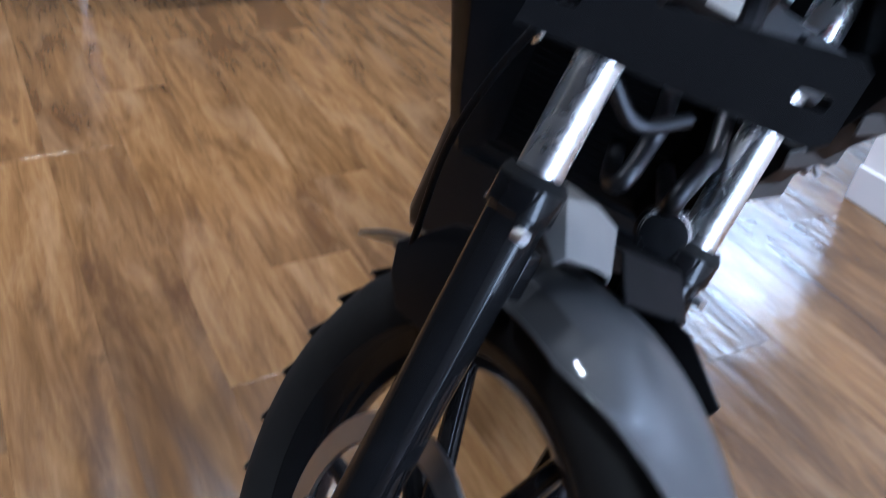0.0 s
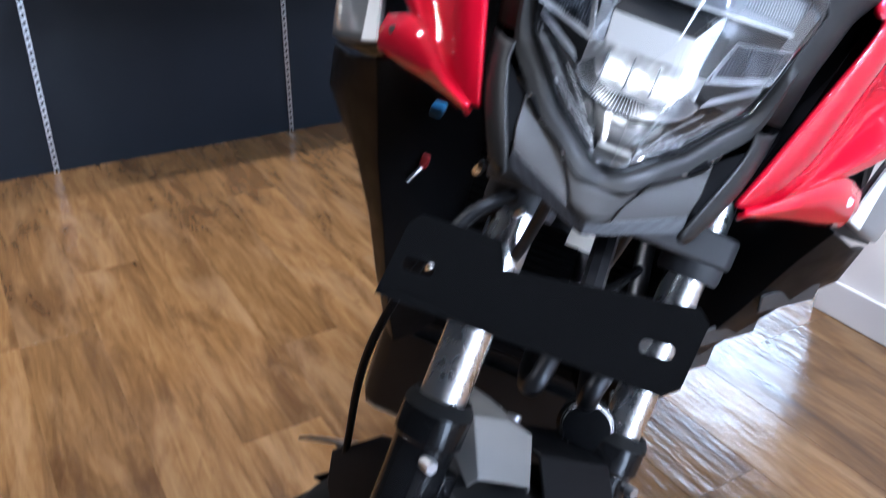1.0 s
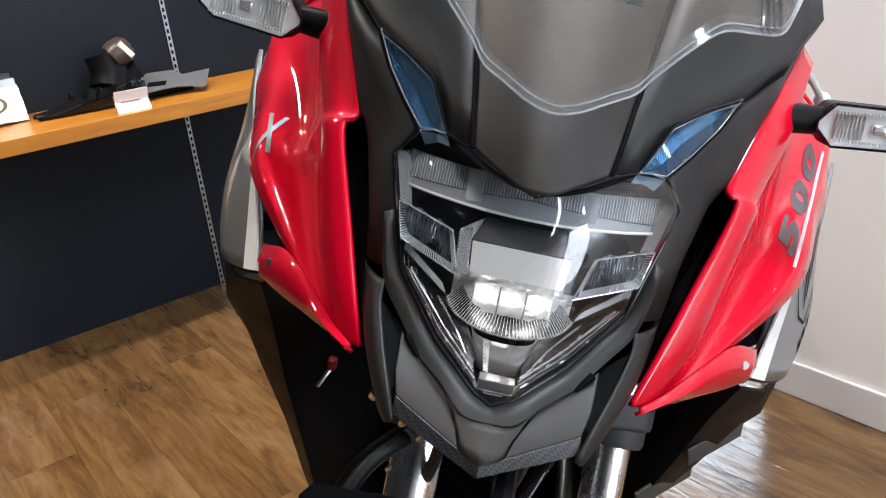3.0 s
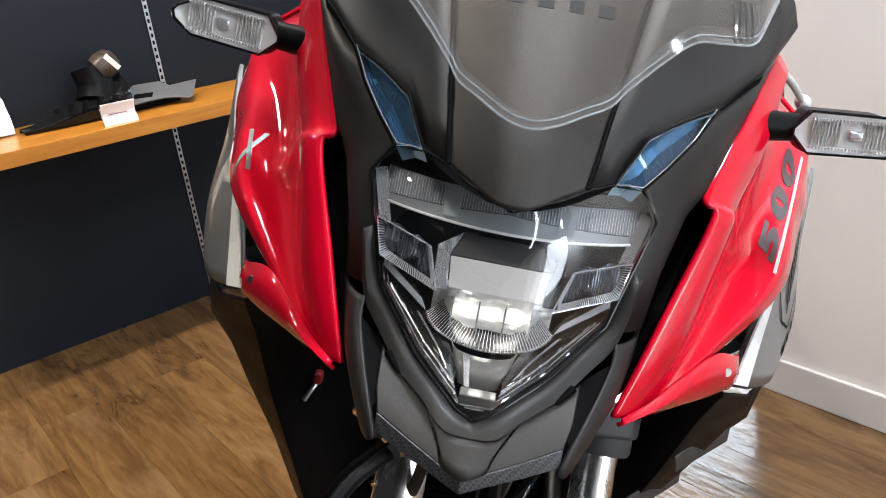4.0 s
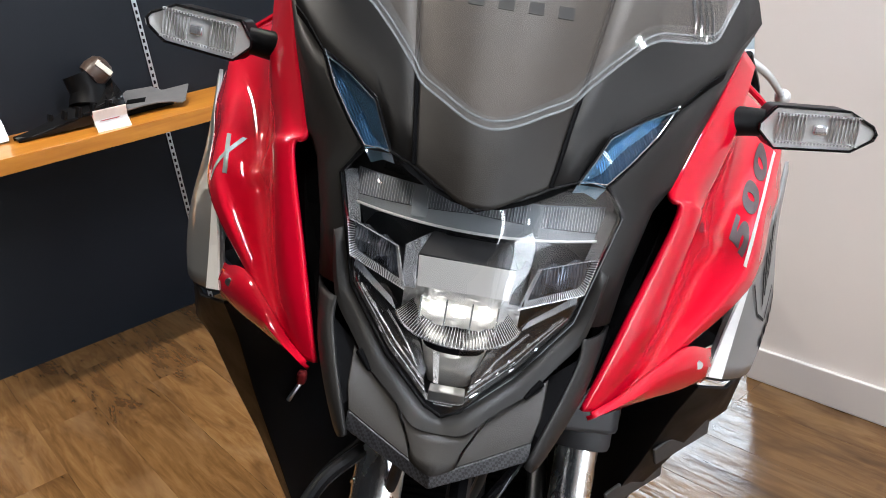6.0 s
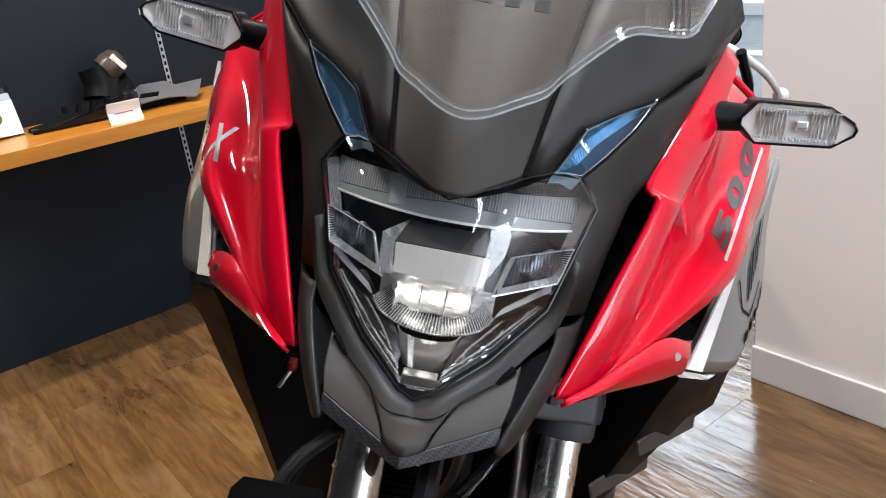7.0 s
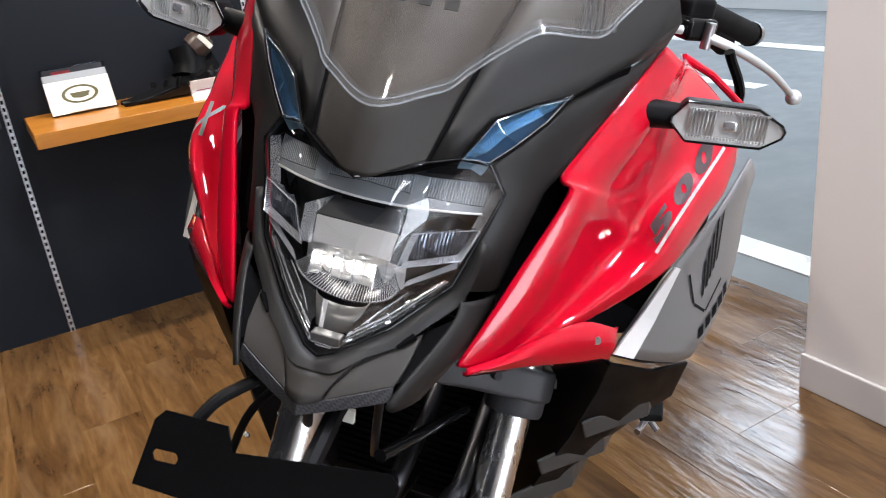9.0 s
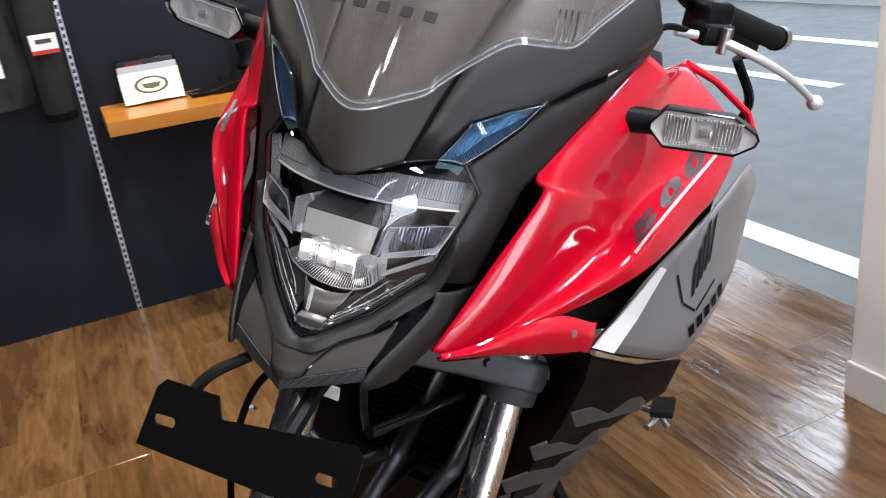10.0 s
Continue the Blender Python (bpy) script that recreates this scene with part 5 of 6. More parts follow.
mk = plane_of((-0.003, 0.0075, 1.2905), (0.1, 0.0135, 1.2890), (-0.003, 0.065, 1.365))
for k, w in enumerate((0.017, 0.017, 0.017, 0.016, 0.017)):  # brand mark kept as plain bars
    part("brand_bar", box((-0.040 + 0.020 * k, 0.003, 0), (w * 0.62, 0.0090, 0.0006), mk), GREY, screen, "dark brand mark as plain bars" if k == 0 else "")

# -- indicators --
for sgn in (1, -1):
    c0, c1 = Vector((0.2130, 0.134, 1.2140)), Vector((0.3070, 0.1375, 1.2225))
    if sgn == -1:
        c0, c1 = Vector((-c0.x, c0.y, c0.z)), Vector((-c1.x, c1.y, c1.z))
    fr = plane_of(c0, c1, c0 + Vector((0, 0.10, 1)))
    L = (c1 - c0).length
    w = 0.0178
    hexo = [(0.000, -0.003), (0.014, -w), (L - 0.018, -w * 0.95), (L - 0.002, -0.006), (L, 0.0), (L - 0.003, 0.005), (L - 0.024, w * 0.95), (0.012, w), (0.000, 0.003)]
    zs = -1 if (fr.to_3x3() @ Vector((0, 0, 1))).y > 0 else 1
    ind = part("indicator", prism(hexo, zs * -0.026, fr, z0=0.0), BLACK, bike, "black indicator with a clear lens", bevel=0.004)
    inner = [(x * 0.985 + L * 0.008, y * 0.95) for x, y in hexo]
    part("reflector", prism(inner, zs * 0.002, fr, z0=zs * 0.001), INDREFL, ind, "pale silver reflector")
    bm = bmesh.new()
    for k in range(22):
        if abs(k - 10.5) > 2.5:
            box((L * 0.16 + k * L * 0.032, 0, zs * 0.004), (0.0009, 0.019, 0.004), fr, bm)
    for yy in (-0.0115, 0.0115):
        box((L * 0.5, yy, zs * 0.004), (L * 0.70, 0.0016, 0.005), fr, bm)
    part("lens_ribs", bm, RIBS, ind)
    part("bulb_block", box((L * 0.52, 0, zs * 0.004), (0.012, 0.009, 0.006), fr), REFLECTOR, ind, bevel=0.002)
    lz = part("indicator_lens", loft([[fr @ Vector((x, y, zs * 0.002)) for x, y in hexo], [fr @ Vector((x * 0.95 + L * 0.025, y * 0.86, zs * 0.012)) for x, y in hexo]], True), LENS_IND, ind, "clear indicator lens", smooth=True)
    lz.visible_shadow = False
    bm = bmesh.new()
    bm.faces.new([bm.verts.new(fr @ Vector((x * 0.95 + L * 0.025, y * 0.86, zs * 0.012))) for x, y in hexo])
    fc = part("lens_face", bm, LENS_IND, ind)
    fc.visible_shadow = False
    part("lens_frame", tube([fr @ Vector((x * 0.985 + L * 0.008, y * 0.95, zs * 0.004)) for x, y in hexo + hexo[:1]], 0.0012, 6), BLACKGLOSS, ind)
    base = Vector((sgn * 0.178, 0.136, 1.213))
    part("stalk", tube([base, c0 + (c1 - c0) * 0.1 + Vector((0, 0.012, 0))], 0.0135, 16, r_end=0.0115), BLACK, ind, "black rubber stalk", smooth=True)

# -- handlebar, grip, lever --
def bar(x, back, up):
    return stem(x * 1.16, -0.02 + back * 0.75, 0.665 + up)
hb = part("handlebar", tube(curve_pts([bar(-0.40, 0.17, 0.01), bar(-0.26, 0.12, 0.02), bar(-0.16, 0.03, 0.02), bar(-0.06, 0, 0), bar(0.06, 0, 0), bar(0.16, 0.03, 0.02), bar(0.26, 0.12, 0.02), bar(0.40, 0.17, 0.01)], 5), 0.0112, 14), BLACKGLOSS, bike, "black tubular handlebar", smooth=True)
for sgn in (1, -1):
    part("grip", tube([bar(sgn * 0.285, 0.130, 0.018), bar(sgn * 0.395, 0.168, 0.010)], 0.0165, 18), RUBBER, hb, "black rubber grip", smooth=True)
PIV, BALL = Vector((0.2480, 0.5560, 1.2250)), Vector((0.3904, 0.6548, 1.1517))
lev = curve_pts([PIV, PIV + (BALL - PIV) * 0.25 + Vector((0.012, -0.006, 0.004)), PIV + (BALL - PIV) * 0.6 + Vector((0.012, -0.010, 0.006)), BALL], 6)
lv = part("clutch_lever", tube(lev, 0.0070, 12, r_end=0.0046), BRIGHT, bike, "bare alloy clutch lever", smooth=True)
part("lever_ball", lathe([(0.0001, -0.0115), (0.0055, -0.0100), (0.0098, -0.0060), (0.0115, 0), (0.0098, 0.0060), (0.0055, 0.0100), (0.0001, 0.0115)], Matrix.Translation(BALL), 18), BRIGHT, lv, "round ball end", smooth=True)
part("lever_perch", box((0, 0, 0), (0.05, 0.035, 0.03), Matrix.Translation(PIV + Vector((-0.018, 0.012, 0.006))) @ Matrix.Rotation(radians(40), 4, "Z")), BLACKGLOSS, lv, bevel=0.007)
part("pivot_bolt", tube([PIV + Vector((0, 0, -0.016)), PIV + Vector((0, 0, 0.018))], 0.007, 12), ALLOY, lv, smooth=True)
part("left_grip", tube([PIV + Vector((-0.012, 0.085, 0.020)), Vector((0.316, 0.744, 1.213))], 0.0170, 18), RUBBER, hb, "black ribbed left grip", smooth=True)
part("bar_end", tube([Vector((0.316, 0.744, 1.213)), Vector((0.324, 0.780, 1.209))], 0.0185, 16), BLACKGLOSS, hb, smooth=True)
part("cable_adjuster", tube([PIV + Vector((-0.035, -0.012, 0.004)), PIV + Vector((-0.062, -0.030, 0.006))], 0.0060, 14), BRIGHT, lv, "bright cable adjuster", smooth=True)
part("switch_block", box((0, 0, 0), (0.05, 0.06, 0.05), Matrix.Translation(PIV + Vector((-0.03, 0.06, 0.018))) @ Matrix.Rotation(radians(35), 4, "Z")), BLACK, hb, bevel=0.010)
part("clutch_cable", tube(curve_pts([PIV + Vector((-0.03, 0.01, 0.0)), PIV + Vector((-0.08, -0.06, 0.01)), PIV + Vector((-0.12, -0.02, -0.08)), (0.10, 0.35, 1.05)], 6), 0.0045, 8), BLACK, hb, smooth=True)
part("brake_hose", tube(curve_pts([(0.27, 0.44, 1.23), (0.30, 0.47, 1.17), (0.27, 0.50, 1.11), (0.18, 0.48, 1.07)], 6), 0.006, 8), BLACK, hb, smooth=True)

# -- number plate bracket --
PL = plane_of((-0.090, -0.161, 0.954), (0.082, -0.168, 0.979), (-0.080, -0.132, 1.010))
plate_o = [(-0.024, -0.023), (0.170, -0.034), (0.180, -0.026), (0.186, 0.018), (0.178, 0.026), (0.055, 0.016), (0.048, 0.034), (-0.006, 0.036), (-0.014, 0.028)]
def plate_with_slots():
    bm = bmesh.new()
    outer = [bm.verts.new(PL @ Vector((x, y, 0))) for x, y in plate_o]
    edges = [bm.edges.new((outer[k], outer[(k + 1) % len(outer)])) for k in range(len(outer))]
    for cx, cy in ((0.0, 0.002), (0.160, -0.006)):
        ring = [bm.verts.new(PL @ Vector((cx + (0.007 if abs(a) < 90 else -0.007) + 0.0045 * math.cos(radians(a)), cy + 0.0045 * math.sin(radians(a)), 0))) for a in (-75, -45, 0, 45, 75, 105, 135, 180, -135, -105)]
        edges += [bm.edges.new((ring[k], ring[(k + 1) % len(ring)])) for k in range(len(ring))]
    bmesh.ops.triangle_fill(bm, edges=edges, use_beauty=True)
    return bm
pb = part("plate_bracket", plate_with_slots(), PLATE, bike, "bare glossy black number plate bracket", solid=0.002)
part("bracket_arm", tube([(0.02, -0.150, 0.975), (0.02, -0.10, 0.995), (0.02, -0.05, 1.0)], 0.008, 8), BLACK, pb, smooth=True)

# -- what fills the front: radiator, horn, hoses, frame --
rad = part("radiator", box((0, 0.30, 0.74), (0.30, 0.03, 0.32)), BLACK, bike, "black radiator", bevel=0.004)
for k in range(26):
    part("radiator_fin", box((0, 0.283, 0.60 + k * 0.011), (0.28, 0.006, 0.0035)), BLACK, rad)
part("headlight_stay", box((0, 0.15, 1.10), (0.16, 0.05, 0.22)), BLACK, bike, bevel=0.01)
part("frame_beam", tube([(0.09, 0.26, 0.98), (0.13, 0.45, 0.92), (0.13, 0.75, 0.78)], 0.024, 10), BLACK, bike, smooth=True)
part("frame_beam", tube([(-0.09, 0.26, 0.98), (-0.13, 0.45, 0.92), (-0.13, 0.75, 0.78)], 0.024, 10), BLACK, bike, smooth=True)
hornm = Matrix.Translation((0.098, 0.050, 0.715)) @ Matrix.Rotation(radians(70), 4, "X")
horn = part("horn", lathe([(0.001, 0.012), (0.02, 0.013), (0.036, 0.010), (0.042, 0.0), (0.040, -0.012), (0.02, -0.02), (0.001, -0.02)], hornm @ Matrix.Scale(0.72, 4), 32), BLACK, bike, "round black horn with a bright rim", smooth=True)
part("horn_rim", lathe([(0.024, 0.004), (0.027, 0.006), (0.024, 0.008)], hornm, 32), CHROME, horn, smooth=True)
for pts, r, mt in (([(-0.05, 0.00, 0.95), (-0.10, -0.01, 0.88), (-0.13, 0.0, 0.74), (-0.124, 0.015, 0.592), (-0.108, 0.022, 0.421)], 0.0042, BLACK),
                   ([(-0.025, -0.05, 0.99), (-0.03, -0.03, 0.93), (-0.04, 0.0, 0.87)], 0.005, DARKALLOY),
                   ([(0.040, -0.05, 0.99), (0.035, -0.03, 0.93), (0.025, 0.01, 0.87)], 0.004, DARKALLOY),
                   ([(-0.050, -0.095, 0.998), (-0.070, -0.120, 0.988), (-0.080, -0.140, 0.972), (-0.082, -0.150, 0.960)], 0.0052, BLACK)):
    part("hose", tube(curve_pts(pts, 6), r, 10), mt, bike, smooth=True)
for x, y, z, r in ((-0.060, -0.030, 0.960, 0.006), (-0.045, -0.034, 0.952, 0.005), (-0.088, -0.004, 0.961, 0.008), (-0.066, -0.004, 0.893, 0.006), (-0.101, -0.002, 0.854, 0.005)):
    part("fastener", tube([(x, y, z), (x + 0.004, y - 0.012, z + 0.012)], r * 0.55, 8), CHROME, bike, "small bright fastener", smooth=True)
part("cable_label", box((0.012, -0.072, 0.972), (0.030, 0.003, 0.013)), PAPER, bike, "pale cable label")
part("cross_brace", tube([(0.0399, -0.0227, 0.8974), (0.0640, 0.0560, 0.8770), (0.0879, 0.1325, 0.8582)], 0.0065, 12, r_end=0.0050), BLACKGLOSS, bike, "slim dark brace behind the fork", smooth=True)
for pts in ([(0.0403, 0.0884, 0.8034), (0.038, 0.0582, 0.7884), (0.0309, 0.0206, 0.7624)], [(0.1038, 0.103, 0.7936), (0.0971, 0.075, 0.7853), (0.0862, 0.0406, 0.7675)]):
    x = pts[0][0]
    pts = [(x, 0.25, 0.830)] + pts + [(x - 0.016, 0.060, 0.738), (x - 0.010, 0.200, 0.700)]
    part("exhaust_header", tube(curve_pts(pts, 6), 0.0105, 16), DARKALLOY, bike, "dark metal exhaust header pipe", smooth=True)
part("throttle_tube", tube(curve_pts([(-0.030, -0.01, 0.860), (0.010, -0.005, 0.830), (0.050, 0.01, 0.850)], 6), 0.007, 12), DARKALLOY, bike, "bent metal pipe", smooth=True)
cast = part("cast_housing", box((0.1695, 0.195, 0.889), (0.040, 0.045, 0.030), Matrix.Identity(4)), CAST, bike, "pale grey cast housing beside the fork", bevel=0.007)
part("housing_plate", box((0.1700, 0.171, 0.896), (0.016, 0.004, 0.012)), STEEL, cast, "small bright plate", bevel=0.001)
part("connector", box((-0.160, 0.178, 0.862), (0.010, 0.012, 0.014)), WIRE_RED, bike, "small red cable connector", bevel=0.003)
part("connector_wire", tube(curve_pts([(-0.160, 0.176, 0.857), (-0.165, 0.170, 0.848), (-0.170, 0.166, 0.838)], 4), 0.0025, 8), ALLOY, bike, smooth=True)
part("connector", box((-0.158, 0.150, 0.935), (0.014, 0.02, 0.012)), WIRE_BLUE, bike, "small blue cable connector", bevel=0.003)

# -- the rest of the machine behind the fairing --
eng = part("engine", box((0, 0.56, 0.52), (0.36, 0.40, 0.42)), DARKALLOY, bike, "black and grey twin engine", bevel=0.03)
for k in range(4):
    part("cooling_rib", box((0, 0.352, 0.50 + 0.03 * k), (0.28, 0.012, 0.008)), DARKALLOY, eng)
tk = [[Vector((0.15 * math.sin(a) * w, y, z0 + h * math.cos(a))) for a in [radians(-110 + 220 * k / 14) for k in range(15)]] for y, w, z0, h in ((0.40, 0.45, 1.04, 0.10), (0.50, 0.9, 1.04, 0.16), (0.65, 1.0, 1.02, 0.17), (0.80, 0.8, 0.98, 0.12), (0.90, 0.5, 0.94, 0.07))]
part("fuel_tank", loft(tk), RED, bike, "red fuel tank", smooth=True, solid=0.004)
st = [[Vector((x, y, z - abs(x) * 0.15)) for x in (-0.15 * w, -0.08 * w, 0, 0.08 * w, 0.15 * w)] for y, w, z in ((0.86, 0.6, 0.96), (1.0, 0.9, 0.92), (1.2, 1.0, 0.93), (1.35, 0.9, 0.98), (1.6, 0.6, 1.0))]
part("seat", loft(st), RUBBER, bike, "black seat", smooth=True, solid=0.06)
rh = Matrix.Translation((0, 1.27, 0.33)) @ Matrix.Rotation(radians(90), 4, "Y")
rw = part("rear_wheel", lathe([(0.03, -0.06), (0.21, -0.05), (0.225, -0.06), (0.225, 0.06), (0.21, 0.05), (0.03, 0.06)], rh, 48), DARKALLOY, bike, smooth=True)
part("tyre", lathe([(0.22, -0.06), (0.26, -0.078), (0.30, -0.07), (0.325, -0.035), (0.33, 0), (0.325, 0.035), (0.30, 0.07), (0.26, 0.078), (0.22, 0.06)], rh, 64), RUBBER, rw, smooth=True)
part("swingarm", tube([(0.11, 0.75, 0.42), (0.11, 1.27, 0.33)], 0.024, 10), DARKALLOY, bike, smooth=True)
part("swingarm", tube([(-0.11, 0.75, 0.42), (-0.11, 1.27, 0.33)], 0.024, 10), DARKALLOY, bike, smooth=True)
foot = Vector((0.345, 0.62, 0.098))
sd = part("side_stand", tube([(0.16, 0.66, 0.34), foot + Vector((0, 0, 0.012))], 0.013, 12), BLACK, bike, "black side stand", smooth=True)
part("stand_foot", box((0, 0, 0), (0.05, 0.07, 0.008), Matrix.Translation(foot + Vector((0, 0, 0.004))) @ Matrix.Rotation(radians(-15.85), 4, "Y")), DARKALLOY, sd, bevel=0.003)
pg = part("shift_pad", box((0, 0, 0), (0.034, 0.046, 0.012), Matrix.Translation((0.315, 0.485, 0.690)) @ Matrix.Rotation(radians(-18), 4, "Y")), RUBBER, bike, "small dark pad on a bright bracket", bevel=0.003)
part("pad_bracket", tube([(0.330, 0.470, 0.668), (0.312, 0.478, 0.680), (0.20, 0.52, 0.66)], 0.005, 8), ALLOY, pg, smooth=True)
part("pad_bracket", tube([(0.312, 0.478, 0.680), (0.300, 0.440, 0.676)], 0.005, 8), ALLOY, pg, smooth=True)

# ---- display wall fittings ----
def standard(u):
    ob = empty("wall_standard", ROOM @ pose(u, V1, 0), label="slotted steel shelf standard set in the dark wall", category="shelf standard", group="wall standards")
    part("groove", box((0, -0.0005, 1.5), (0.020, 0.003, 3.0)), DARKGAP, ob)
    bm = bmesh.new()
    for s in (-1, 1):
        box((s * 0.0065, -0.003, 1.5), (0.004, 0.004, 3.0), None, bm)
    for k in range(118):
        box((0, -0.003, 0.02 + 0.025 * k), (0.010, 0.003, 0.011), None, bm)
    part("strip", bm, STEEL, ob, "perforated steel strip")
    return ob


for u in (0.72, -0.18, -1.08, -1.98):
    standard(u)

shelf = part("wall_shelf", box((0, 0, 0), (1.50, 0.39, 0.046)), SHELF, at=ROOM @ pose(0.622, V1 - 0.199, 0.795), bevel=0.003)
tagged(shelf, "orange-brown veneered wooden shelf on the dark wall", "shelf")
part("edge_band", box((0, -0.1965, 0), (1.502, 0.003, 0.047)), SHELF, shelf, "smooth veneer edge band", bevel=0.001)
for x in (-0.802 + 0.12, 0.098):
    part("shelf_bracket", prism([(0.19, -0.001), (-0.12, -0.001), (-0.12, -0.012), (0.17, -0.05), (0.19, -0.05)], 0.004, Matrix.Translation((x + 0.0, 0, -0.022)) @ Matrix(((0, 0, 1, 0), (1, 0, 0, 0), (0, 1, 0, 0), (0, 0, 0, 1)))), STEEL, shelf, "thin steel shelf bracket")
TOP = 0.8182


def holder(u, v, turn):
    ob = empty("leaflet_holder", ROOM @ pose(u, v, TOP, 0, 0, turn), label="clear leaflet holder with a cream card and olive round emblem", category="leaflet holder")
    tilt = Matrix.Rotation(radians(-24), 4, "X")
    part("backing", box((0, 0.0, 0.085), (0.215, 0.003, 0.165), tilt), clear("holder_clear", (0.8, 0.82, 0.84)), ob, "clear acrylic back")
    part("card", box((0, -0.004, 0.062), (0.210, 0.003, 0.115), tilt), PAPER, ob, "cream card")
    part("booklet", box((0, 0.004, 0.140), (0.195, 0.006, 0.05), tilt), DECAL_GREY, ob, "dark booklet behind the card")
    part("sleeve", box((0, -0.003, 0.130), (0.207, 0.002, 0.028), tilt), FROST, ob, "frosted sleeve above the card")
    part("red_band", box((-0.04, 0.0005, 0.15), (0.06, 0.001, 0.012), tilt), REDINK, ob)
    em = tilt @ Matrix.Translation((0, -0.0058, 0.066)) @ Matrix.Rotation(radians(90), 4, "X")
    part("emblem_ring", lathe([(0.030, 0), (0.030, 0.0006), (0.024, 0.0006), (0.024, 0)], em @ Matrix.Diagonal((2.0, 1.05, 1, 1)), 32), INK, ob, "olive round emblem")
    part("emblem_core", prism([(-0.034, 0.006), (0.034, 0.006), (0.026, -0.010), (0, -0.015), (-0.026, -0.010)], 0.0006, em), INK, ob)
    part("tray_lip", box((0.005, -0.020, 0.012), (0.10, 0.003, 0.024), Matrix.Rotation(radians(-35), 4, "X")), PAPERWHITE, ob, "white lip of the holder")
    return ob


holder(0.060, 2.45, 0)
card = empty("price_card", ROOM @ pose(0.435, 2.235, TOP, 0, 0, -4), label="small folded white price card with a red top band", category="price card")
part("card_front", box((0, 0, 0.028), (0.105, 0.002, 0.062), Matrix.Rotation(radians(-28), 4, "X")), PAPERWHITE, card)
part("card_back", box((0, 0.032, 0.028), (0.105, 0.002, 0.062), Matrix.Rotation(radians(28), 4, "X")), PAPERWHITE, card)
part("red_band", box((0, -0.0016, 0.052), (0.104, 0.001, 0.012), Matrix.Rotation(radians(-28), 4, "X")), REDINK, card)
part("text_bar", box((-0.004, -0.0016, 0.034), (0.06, 0.001, 0.0022), Matrix.Rotation(radians(-28), 4, "X")), REDINK, card)

vis = empty("spare_fairing_part", ROOM @ pose(0.63, 2.40, TOP, 0, 0, 6), label="flat grey spare fairing panel with a pointed end", category="spare part")
vo = [(-0.13, -0.055), (-0.06, -0.05), (-0.01, -0.055), (0.03, -0.075), (0.055, -0.105), (0.075, -0.095), (0.165, 0.035), (0.06, 0.035), (0.05, 0.09), (-0.04, 0.105), (-0.10, 0.05)]
part("panel", prism(vo, 0.006, Matrix.Translation((0, 0, 0.040)) @ Matrix.Rotation(radians(14), 4, "X")), PANEL_GREY, vis, bevel=0.002)
part("cutout", prism([(-0.10, -0.015), (-0.04, -0.03), (-0.02, 0.0), (-0.08, 0.015)], 0.002, Matrix.Translation((0, 0, 0.0465)) @ Matrix.Rotation(radians(14), 4, "X")), DARKGAP, vis)
part("foot_rib", box((-0.02, 0.03, 0.02), (0.2, 0.06, 0.04)), BLACK, vis, bevel=0.006)

gd = empty("engine_guard_part", ROOM @ pose(0.38, 2.43, TOP), label="black ribbed plastic guard with a dark rounded cap", category="spare part")
gb = [[Vector((-0.20 + 0.34 * t, y * (0.45 + 0.55 * t), h * (0.12 + 0.88 * t ** 1.5))) for t in [k / 8 for k in range(9)]] for y, h in ((-0.095, 0.02), (-0.085, 0.09), (0.0, 0.14), (0.06, 0.11), (0.075, 0.02))]
part("shell", loft(gb), BLACKGLOSS, gd, smooth=True, solid=0.006)
for k in range(5):
    part("rib", box((-0.11 + 0.042 * k, -0.070, 0.024 + 0.013 * k), (0.012, 0.03, 0.020 + 0.008 * k), Matrix.Rotation(radians(20), 4, "Y")), BLACK, gd, bevel=0.003)
part("stem_post", tube([(0.05, 0.0, 0.05), (0.07, 0.02, 0.10), (0.060, 0.03, 0.165)], 0.066, 18, r_end=0.060), BLACK, gd, smooth=True)
part("cap", lathe([(0.001, 0.062), (0.03, 0.058), (0.050, 0.040), (0.056, 0.0), (0.050, -0.030), (0.001, -0.034)], Matrix.Translation((0.098, 0.0, 0.160)) @ Matrix.Rotation(radians(62), 4, "Y") @ Matrix.Scale(0.85, 4), 24), TAN, gd, "dark brown rounded cap", smooth=True)
part("pale_mark", box((0, 0, 0), (0.018, 0.008, 0.060), Matrix.Translation((0.118, -0.042, 0.172)) @ Matrix.Rotation(radians(-38), 4, "Y")), PAPER, gd, bevel=0.002)

# riding jacket hung on the wall
jk = empty("riding_jacket", ROOM @ pose(-0.52, V1, 0), label="black riding jacket hung on the wall with white sleeve label", category="jacket")
random.seed(4)
jr = []
for k in range(13):
    z = 0.88 + 0.055 * k
    w = 0.20 + 0.02 * math.sin(k * 0.9)
    jr.append([Vector((w * math.cos(a) + 0.008 * math.sin(7 * a + k), -0.085 - 0.075 * math.sin(a) + 0.010 * math.sin(5 * a + 1.7 * k), z)) for a in [math.tau * j / 24 for j in range(24)]])
part("body", loft(jr, True), CLOTH, jk, smooth=True)
for s in (-1, 1):
    sl = curve_pts([(s * 0.20, -0.08, 1.50), (s * 0.27, -0.10, 1.30), (s * 0.265, -0.12, 1.08), (s * 0.262, -0.11, 0.84)], 6)
    part("sleeve", tube(sl, 0.075, 16, r_end=0.05), CLOTH, jk, smooth=True)
    part("cuff", tube([(s * 0.262, -0.11, 0.845), (s * 0.262, -0.108, 0.815)], 0.053, 16), BLACK, jk, smooth=True)
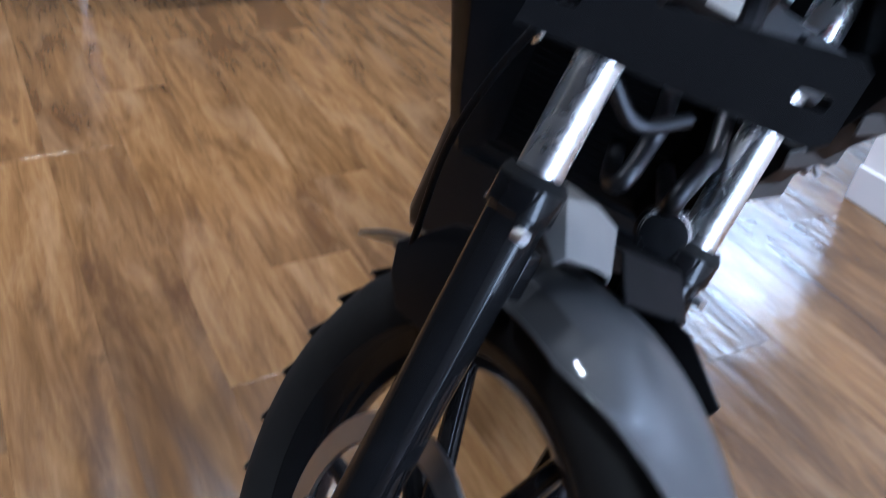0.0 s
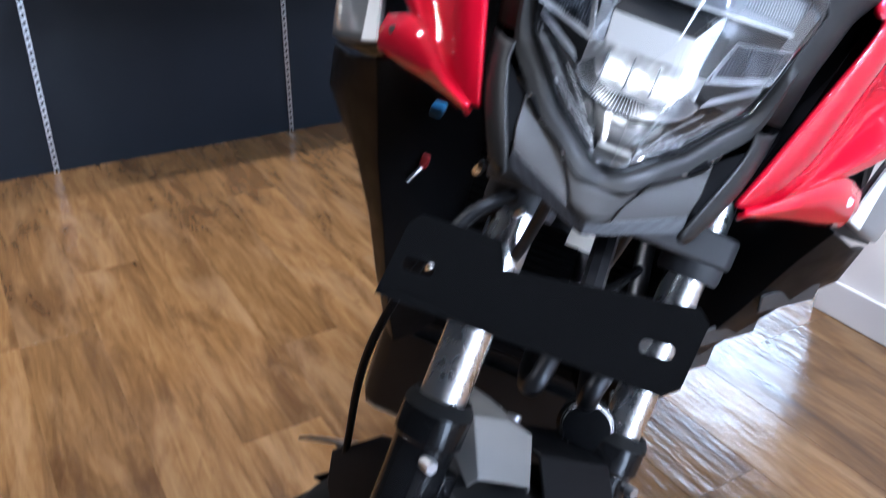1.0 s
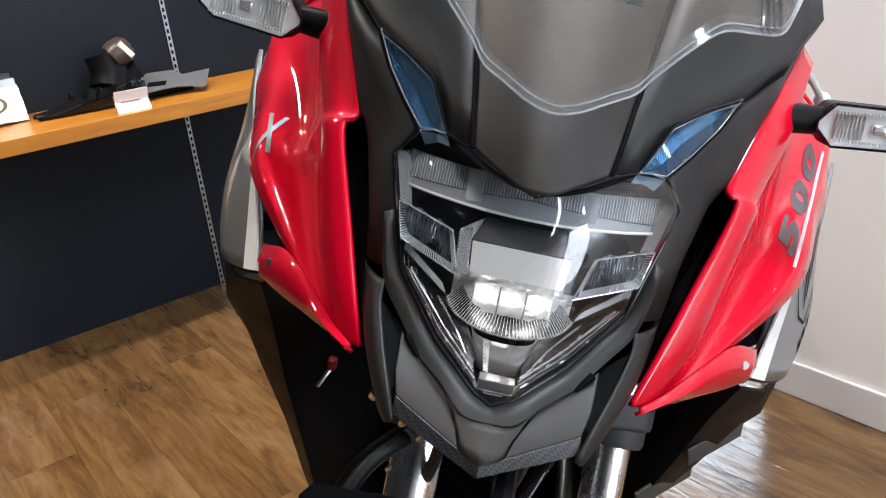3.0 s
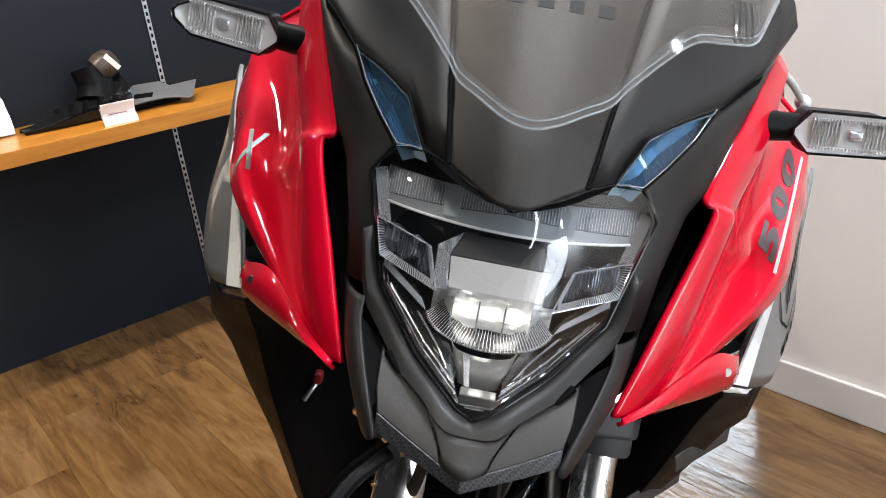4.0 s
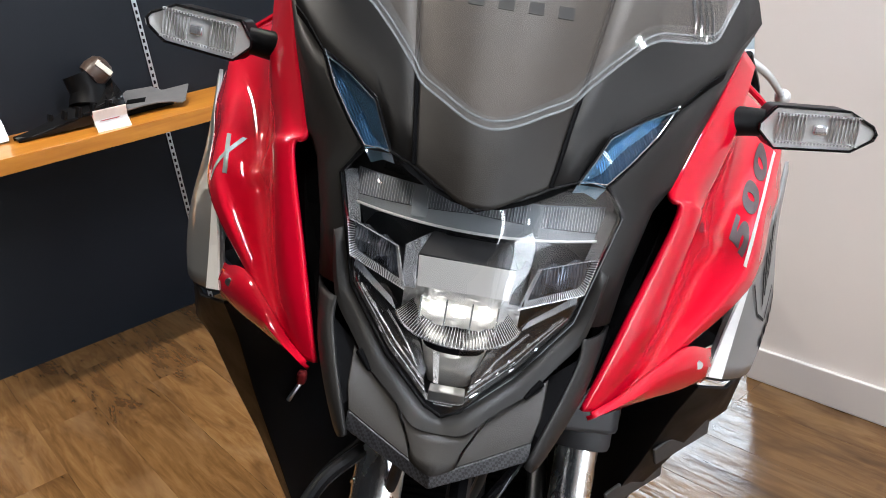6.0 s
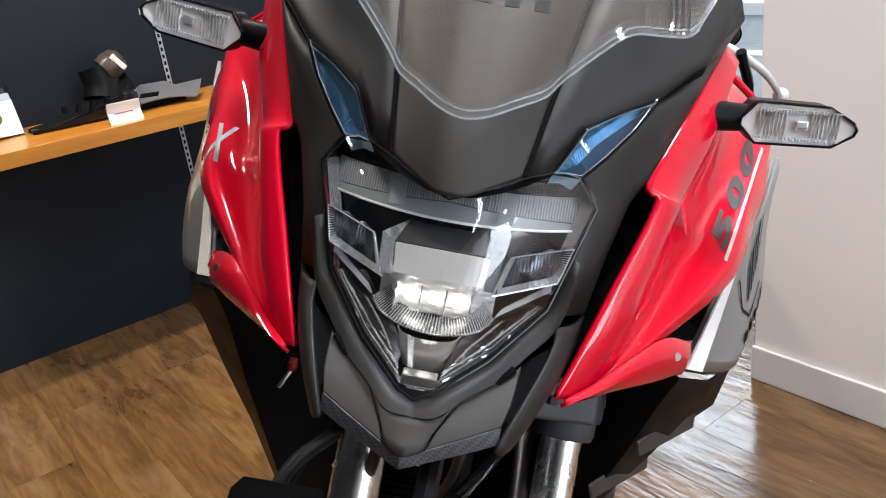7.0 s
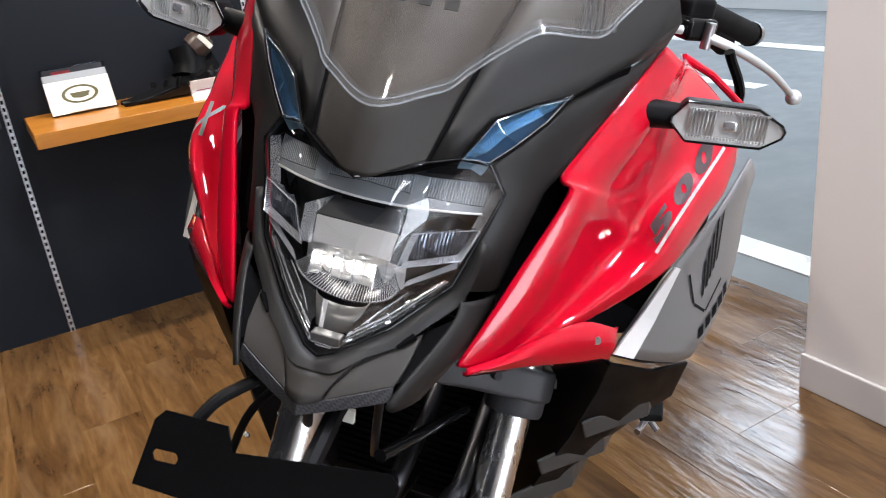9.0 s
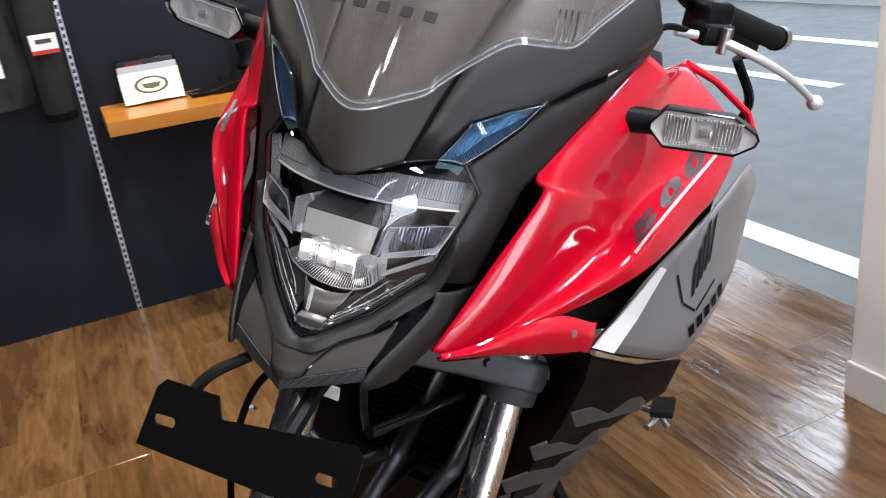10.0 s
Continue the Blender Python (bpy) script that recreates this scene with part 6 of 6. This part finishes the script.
part("sleeve_label", box((0.272, -0.182, 1.085), (0.085, 0.004, 0.052), Matrix()), PAPERWHITE, jk, "white label on the sleeve", bevel=0.001)
part("label_band", box((0.272, -0.182, 1.052), (0.085, 0.0042, 0.012)), REDINK, jk)
part("label_bar", box((0.272, -0.1845, 1.088), (0.05, 0.001, 0.014)), DECAL_GREY, jk)
part("reflective_strip", box((0.12, -0.172, 1.06), (0.016, 0.004, 0.14), Matrix()), PAPERWHITE, jk, "pale reflective strip")

# ---- ceiling fittings ----
for u, v, watts in SPOTS:
    ob = empty("downlight", ROOM @ pose(u, v, CEIL), label="round recessed ceiling downlight", category="downlight", group="downlights")
    part("trim_ring", lathe([(r * (1 if watts > 6 else 0.58), z) for r, z in ((0.075, -0.001), (0.100, -0.001), (0.100, -0.010), (0.078, -0.014), (0.075, -0.001))], None, 32), WHITEWALL, ob, smooth=True)
    part("lamp_face", lathe([(0.0001, -0.004), (0.074 if watts > 6 else 0.043, -0.004)], None, 32), LAMPGLOW, ob)
for u, v, length, watts, turn in TUBES:
    ob = empty("tube_light", ROOM @ pose(u, v, CEIL, 0, 0, turn), label="white linear tube light fixed to the ceiling", category="tube light", group="tube lights")
    part("batten", box((0, 0, -0.025), (0.09 if length < 2 else 0.22, length + 0.04, 0.05)), WHITEWALL, ob, bevel=0.004)
    part("tube", tube([(0, -length / 2, -0.060), (0, length / 2, -0.060)], 0.013, 12), LAMPGLOW, ob, smooth=True)
for u, v, size, watts in HALL_LIGHTS:
    ob = empty("panel_light", ROOM @ pose(u, v, CEIL), label="square bright ceiling panel light", category="ceiling light", group="hall panel lights")
    part("frame", box((0, 0, -0.012), (size + 0.14, size + 0.14, 0.022)), WHITEWALL, ob)
    part("diffuser", box((0, 0, -0.026), (size + 0.06, size + 0.06, 0.006)), PANELGLOW, ob)

# ---- hall ----
line_box = lambda u0, u1, v0, v1: room_box("road_line", u0, u1, v0, v1, 0.0005, 0.004, LINE_PAINT, label="white line painted on the grey floor")
line_box(2.075, 2.215, -3.0, 8.6)
line_box(4.30, 4.44, 3.17, 4.6)
line_box(4.30, 4.44, 0.6, 2.1)
line_box(5.60, 5.78, -3.0, 8.6)
# far glazed front
room_box("hall_sill", 7.48, 7.60, -4.0, 9.0, 0.0, 0.12, WHITEWALL, label="low white sill under the shop front")
room_box("hall_head", 7.48, 7.60, -4.0, 9.0, 2.7, CEIL, WHITEWALL, label="white header over the shop front")
for k in range(9):
    v0 = -4.0 + k * 1.444
    room_box("window_%d" % (k + 1), 7.50, 7.58, v0, v0 + 0.07, 0.12, 2.7, STEEL, label="slim metal post of the glazed shop front")
room_box("backdrop", 8.3, 8.35, -6.0, 11.0, -0.2, 4.5, BACKGLOW, label="bright daylight outside the shop front")

# ---- floor planks ----
PW = 0.180
def plank_mesh(length):
    bm = bmesh.new()
    w, l, g = PW / 2 - 0.0001, length / 2 - 0.0001, 0.0006
    low = [bm.verts.new((x, y, -0.0055)) for x, y in ((-w, -l), (w, -l), (w, l), (-w, l))]
    mid = [bm.verts.new((x, y, -0.0003)) for x, y in ((-w, -l), (w, -l), (w, l), (-w, l))]
    top = [bm.verts.new((x, y, 0)) for x, y in ((-w + g, -l + g), (w - g, -l + g), (w - g, l - g), (-w + g, l - g))]
    bm.faces.new(top)
    for a, b in ((low, mid), (mid, top)):
        for k in range(4):
            bm.faces.new((a[k], a[(k + 1) % 4], b[(k + 1) % 4], b[k]))
    me = bpy.data.meshes.new("plank")
    bm.to_mesh(me)
    bm.free()
    me.materials.append(FLOOR_WOOD)
    return me


meshes = {}
random.seed(11)
u = U1 - 34 * PW
while u + PW <= U1 + 0.03:
    v = V0 + random.choice((0.0, -0.3, -0.6, -0.9))
    while v < V1 - 0.02:
        a, b = max(v, V0), min(v + 1.2, V1)
        if b - a > 0.05:
            key = round(b - a, 2)
            if key not in meshes:
                meshes[key] = plank_mesh(key)
            ob = new("plank", meshes[key])
            ob.parent = floor
            ob.matrix_basis = pose(min(u + PW / 2, U1 - PW / 2), (a + b) / 2, 0)
        v += 1.2
    u += PW
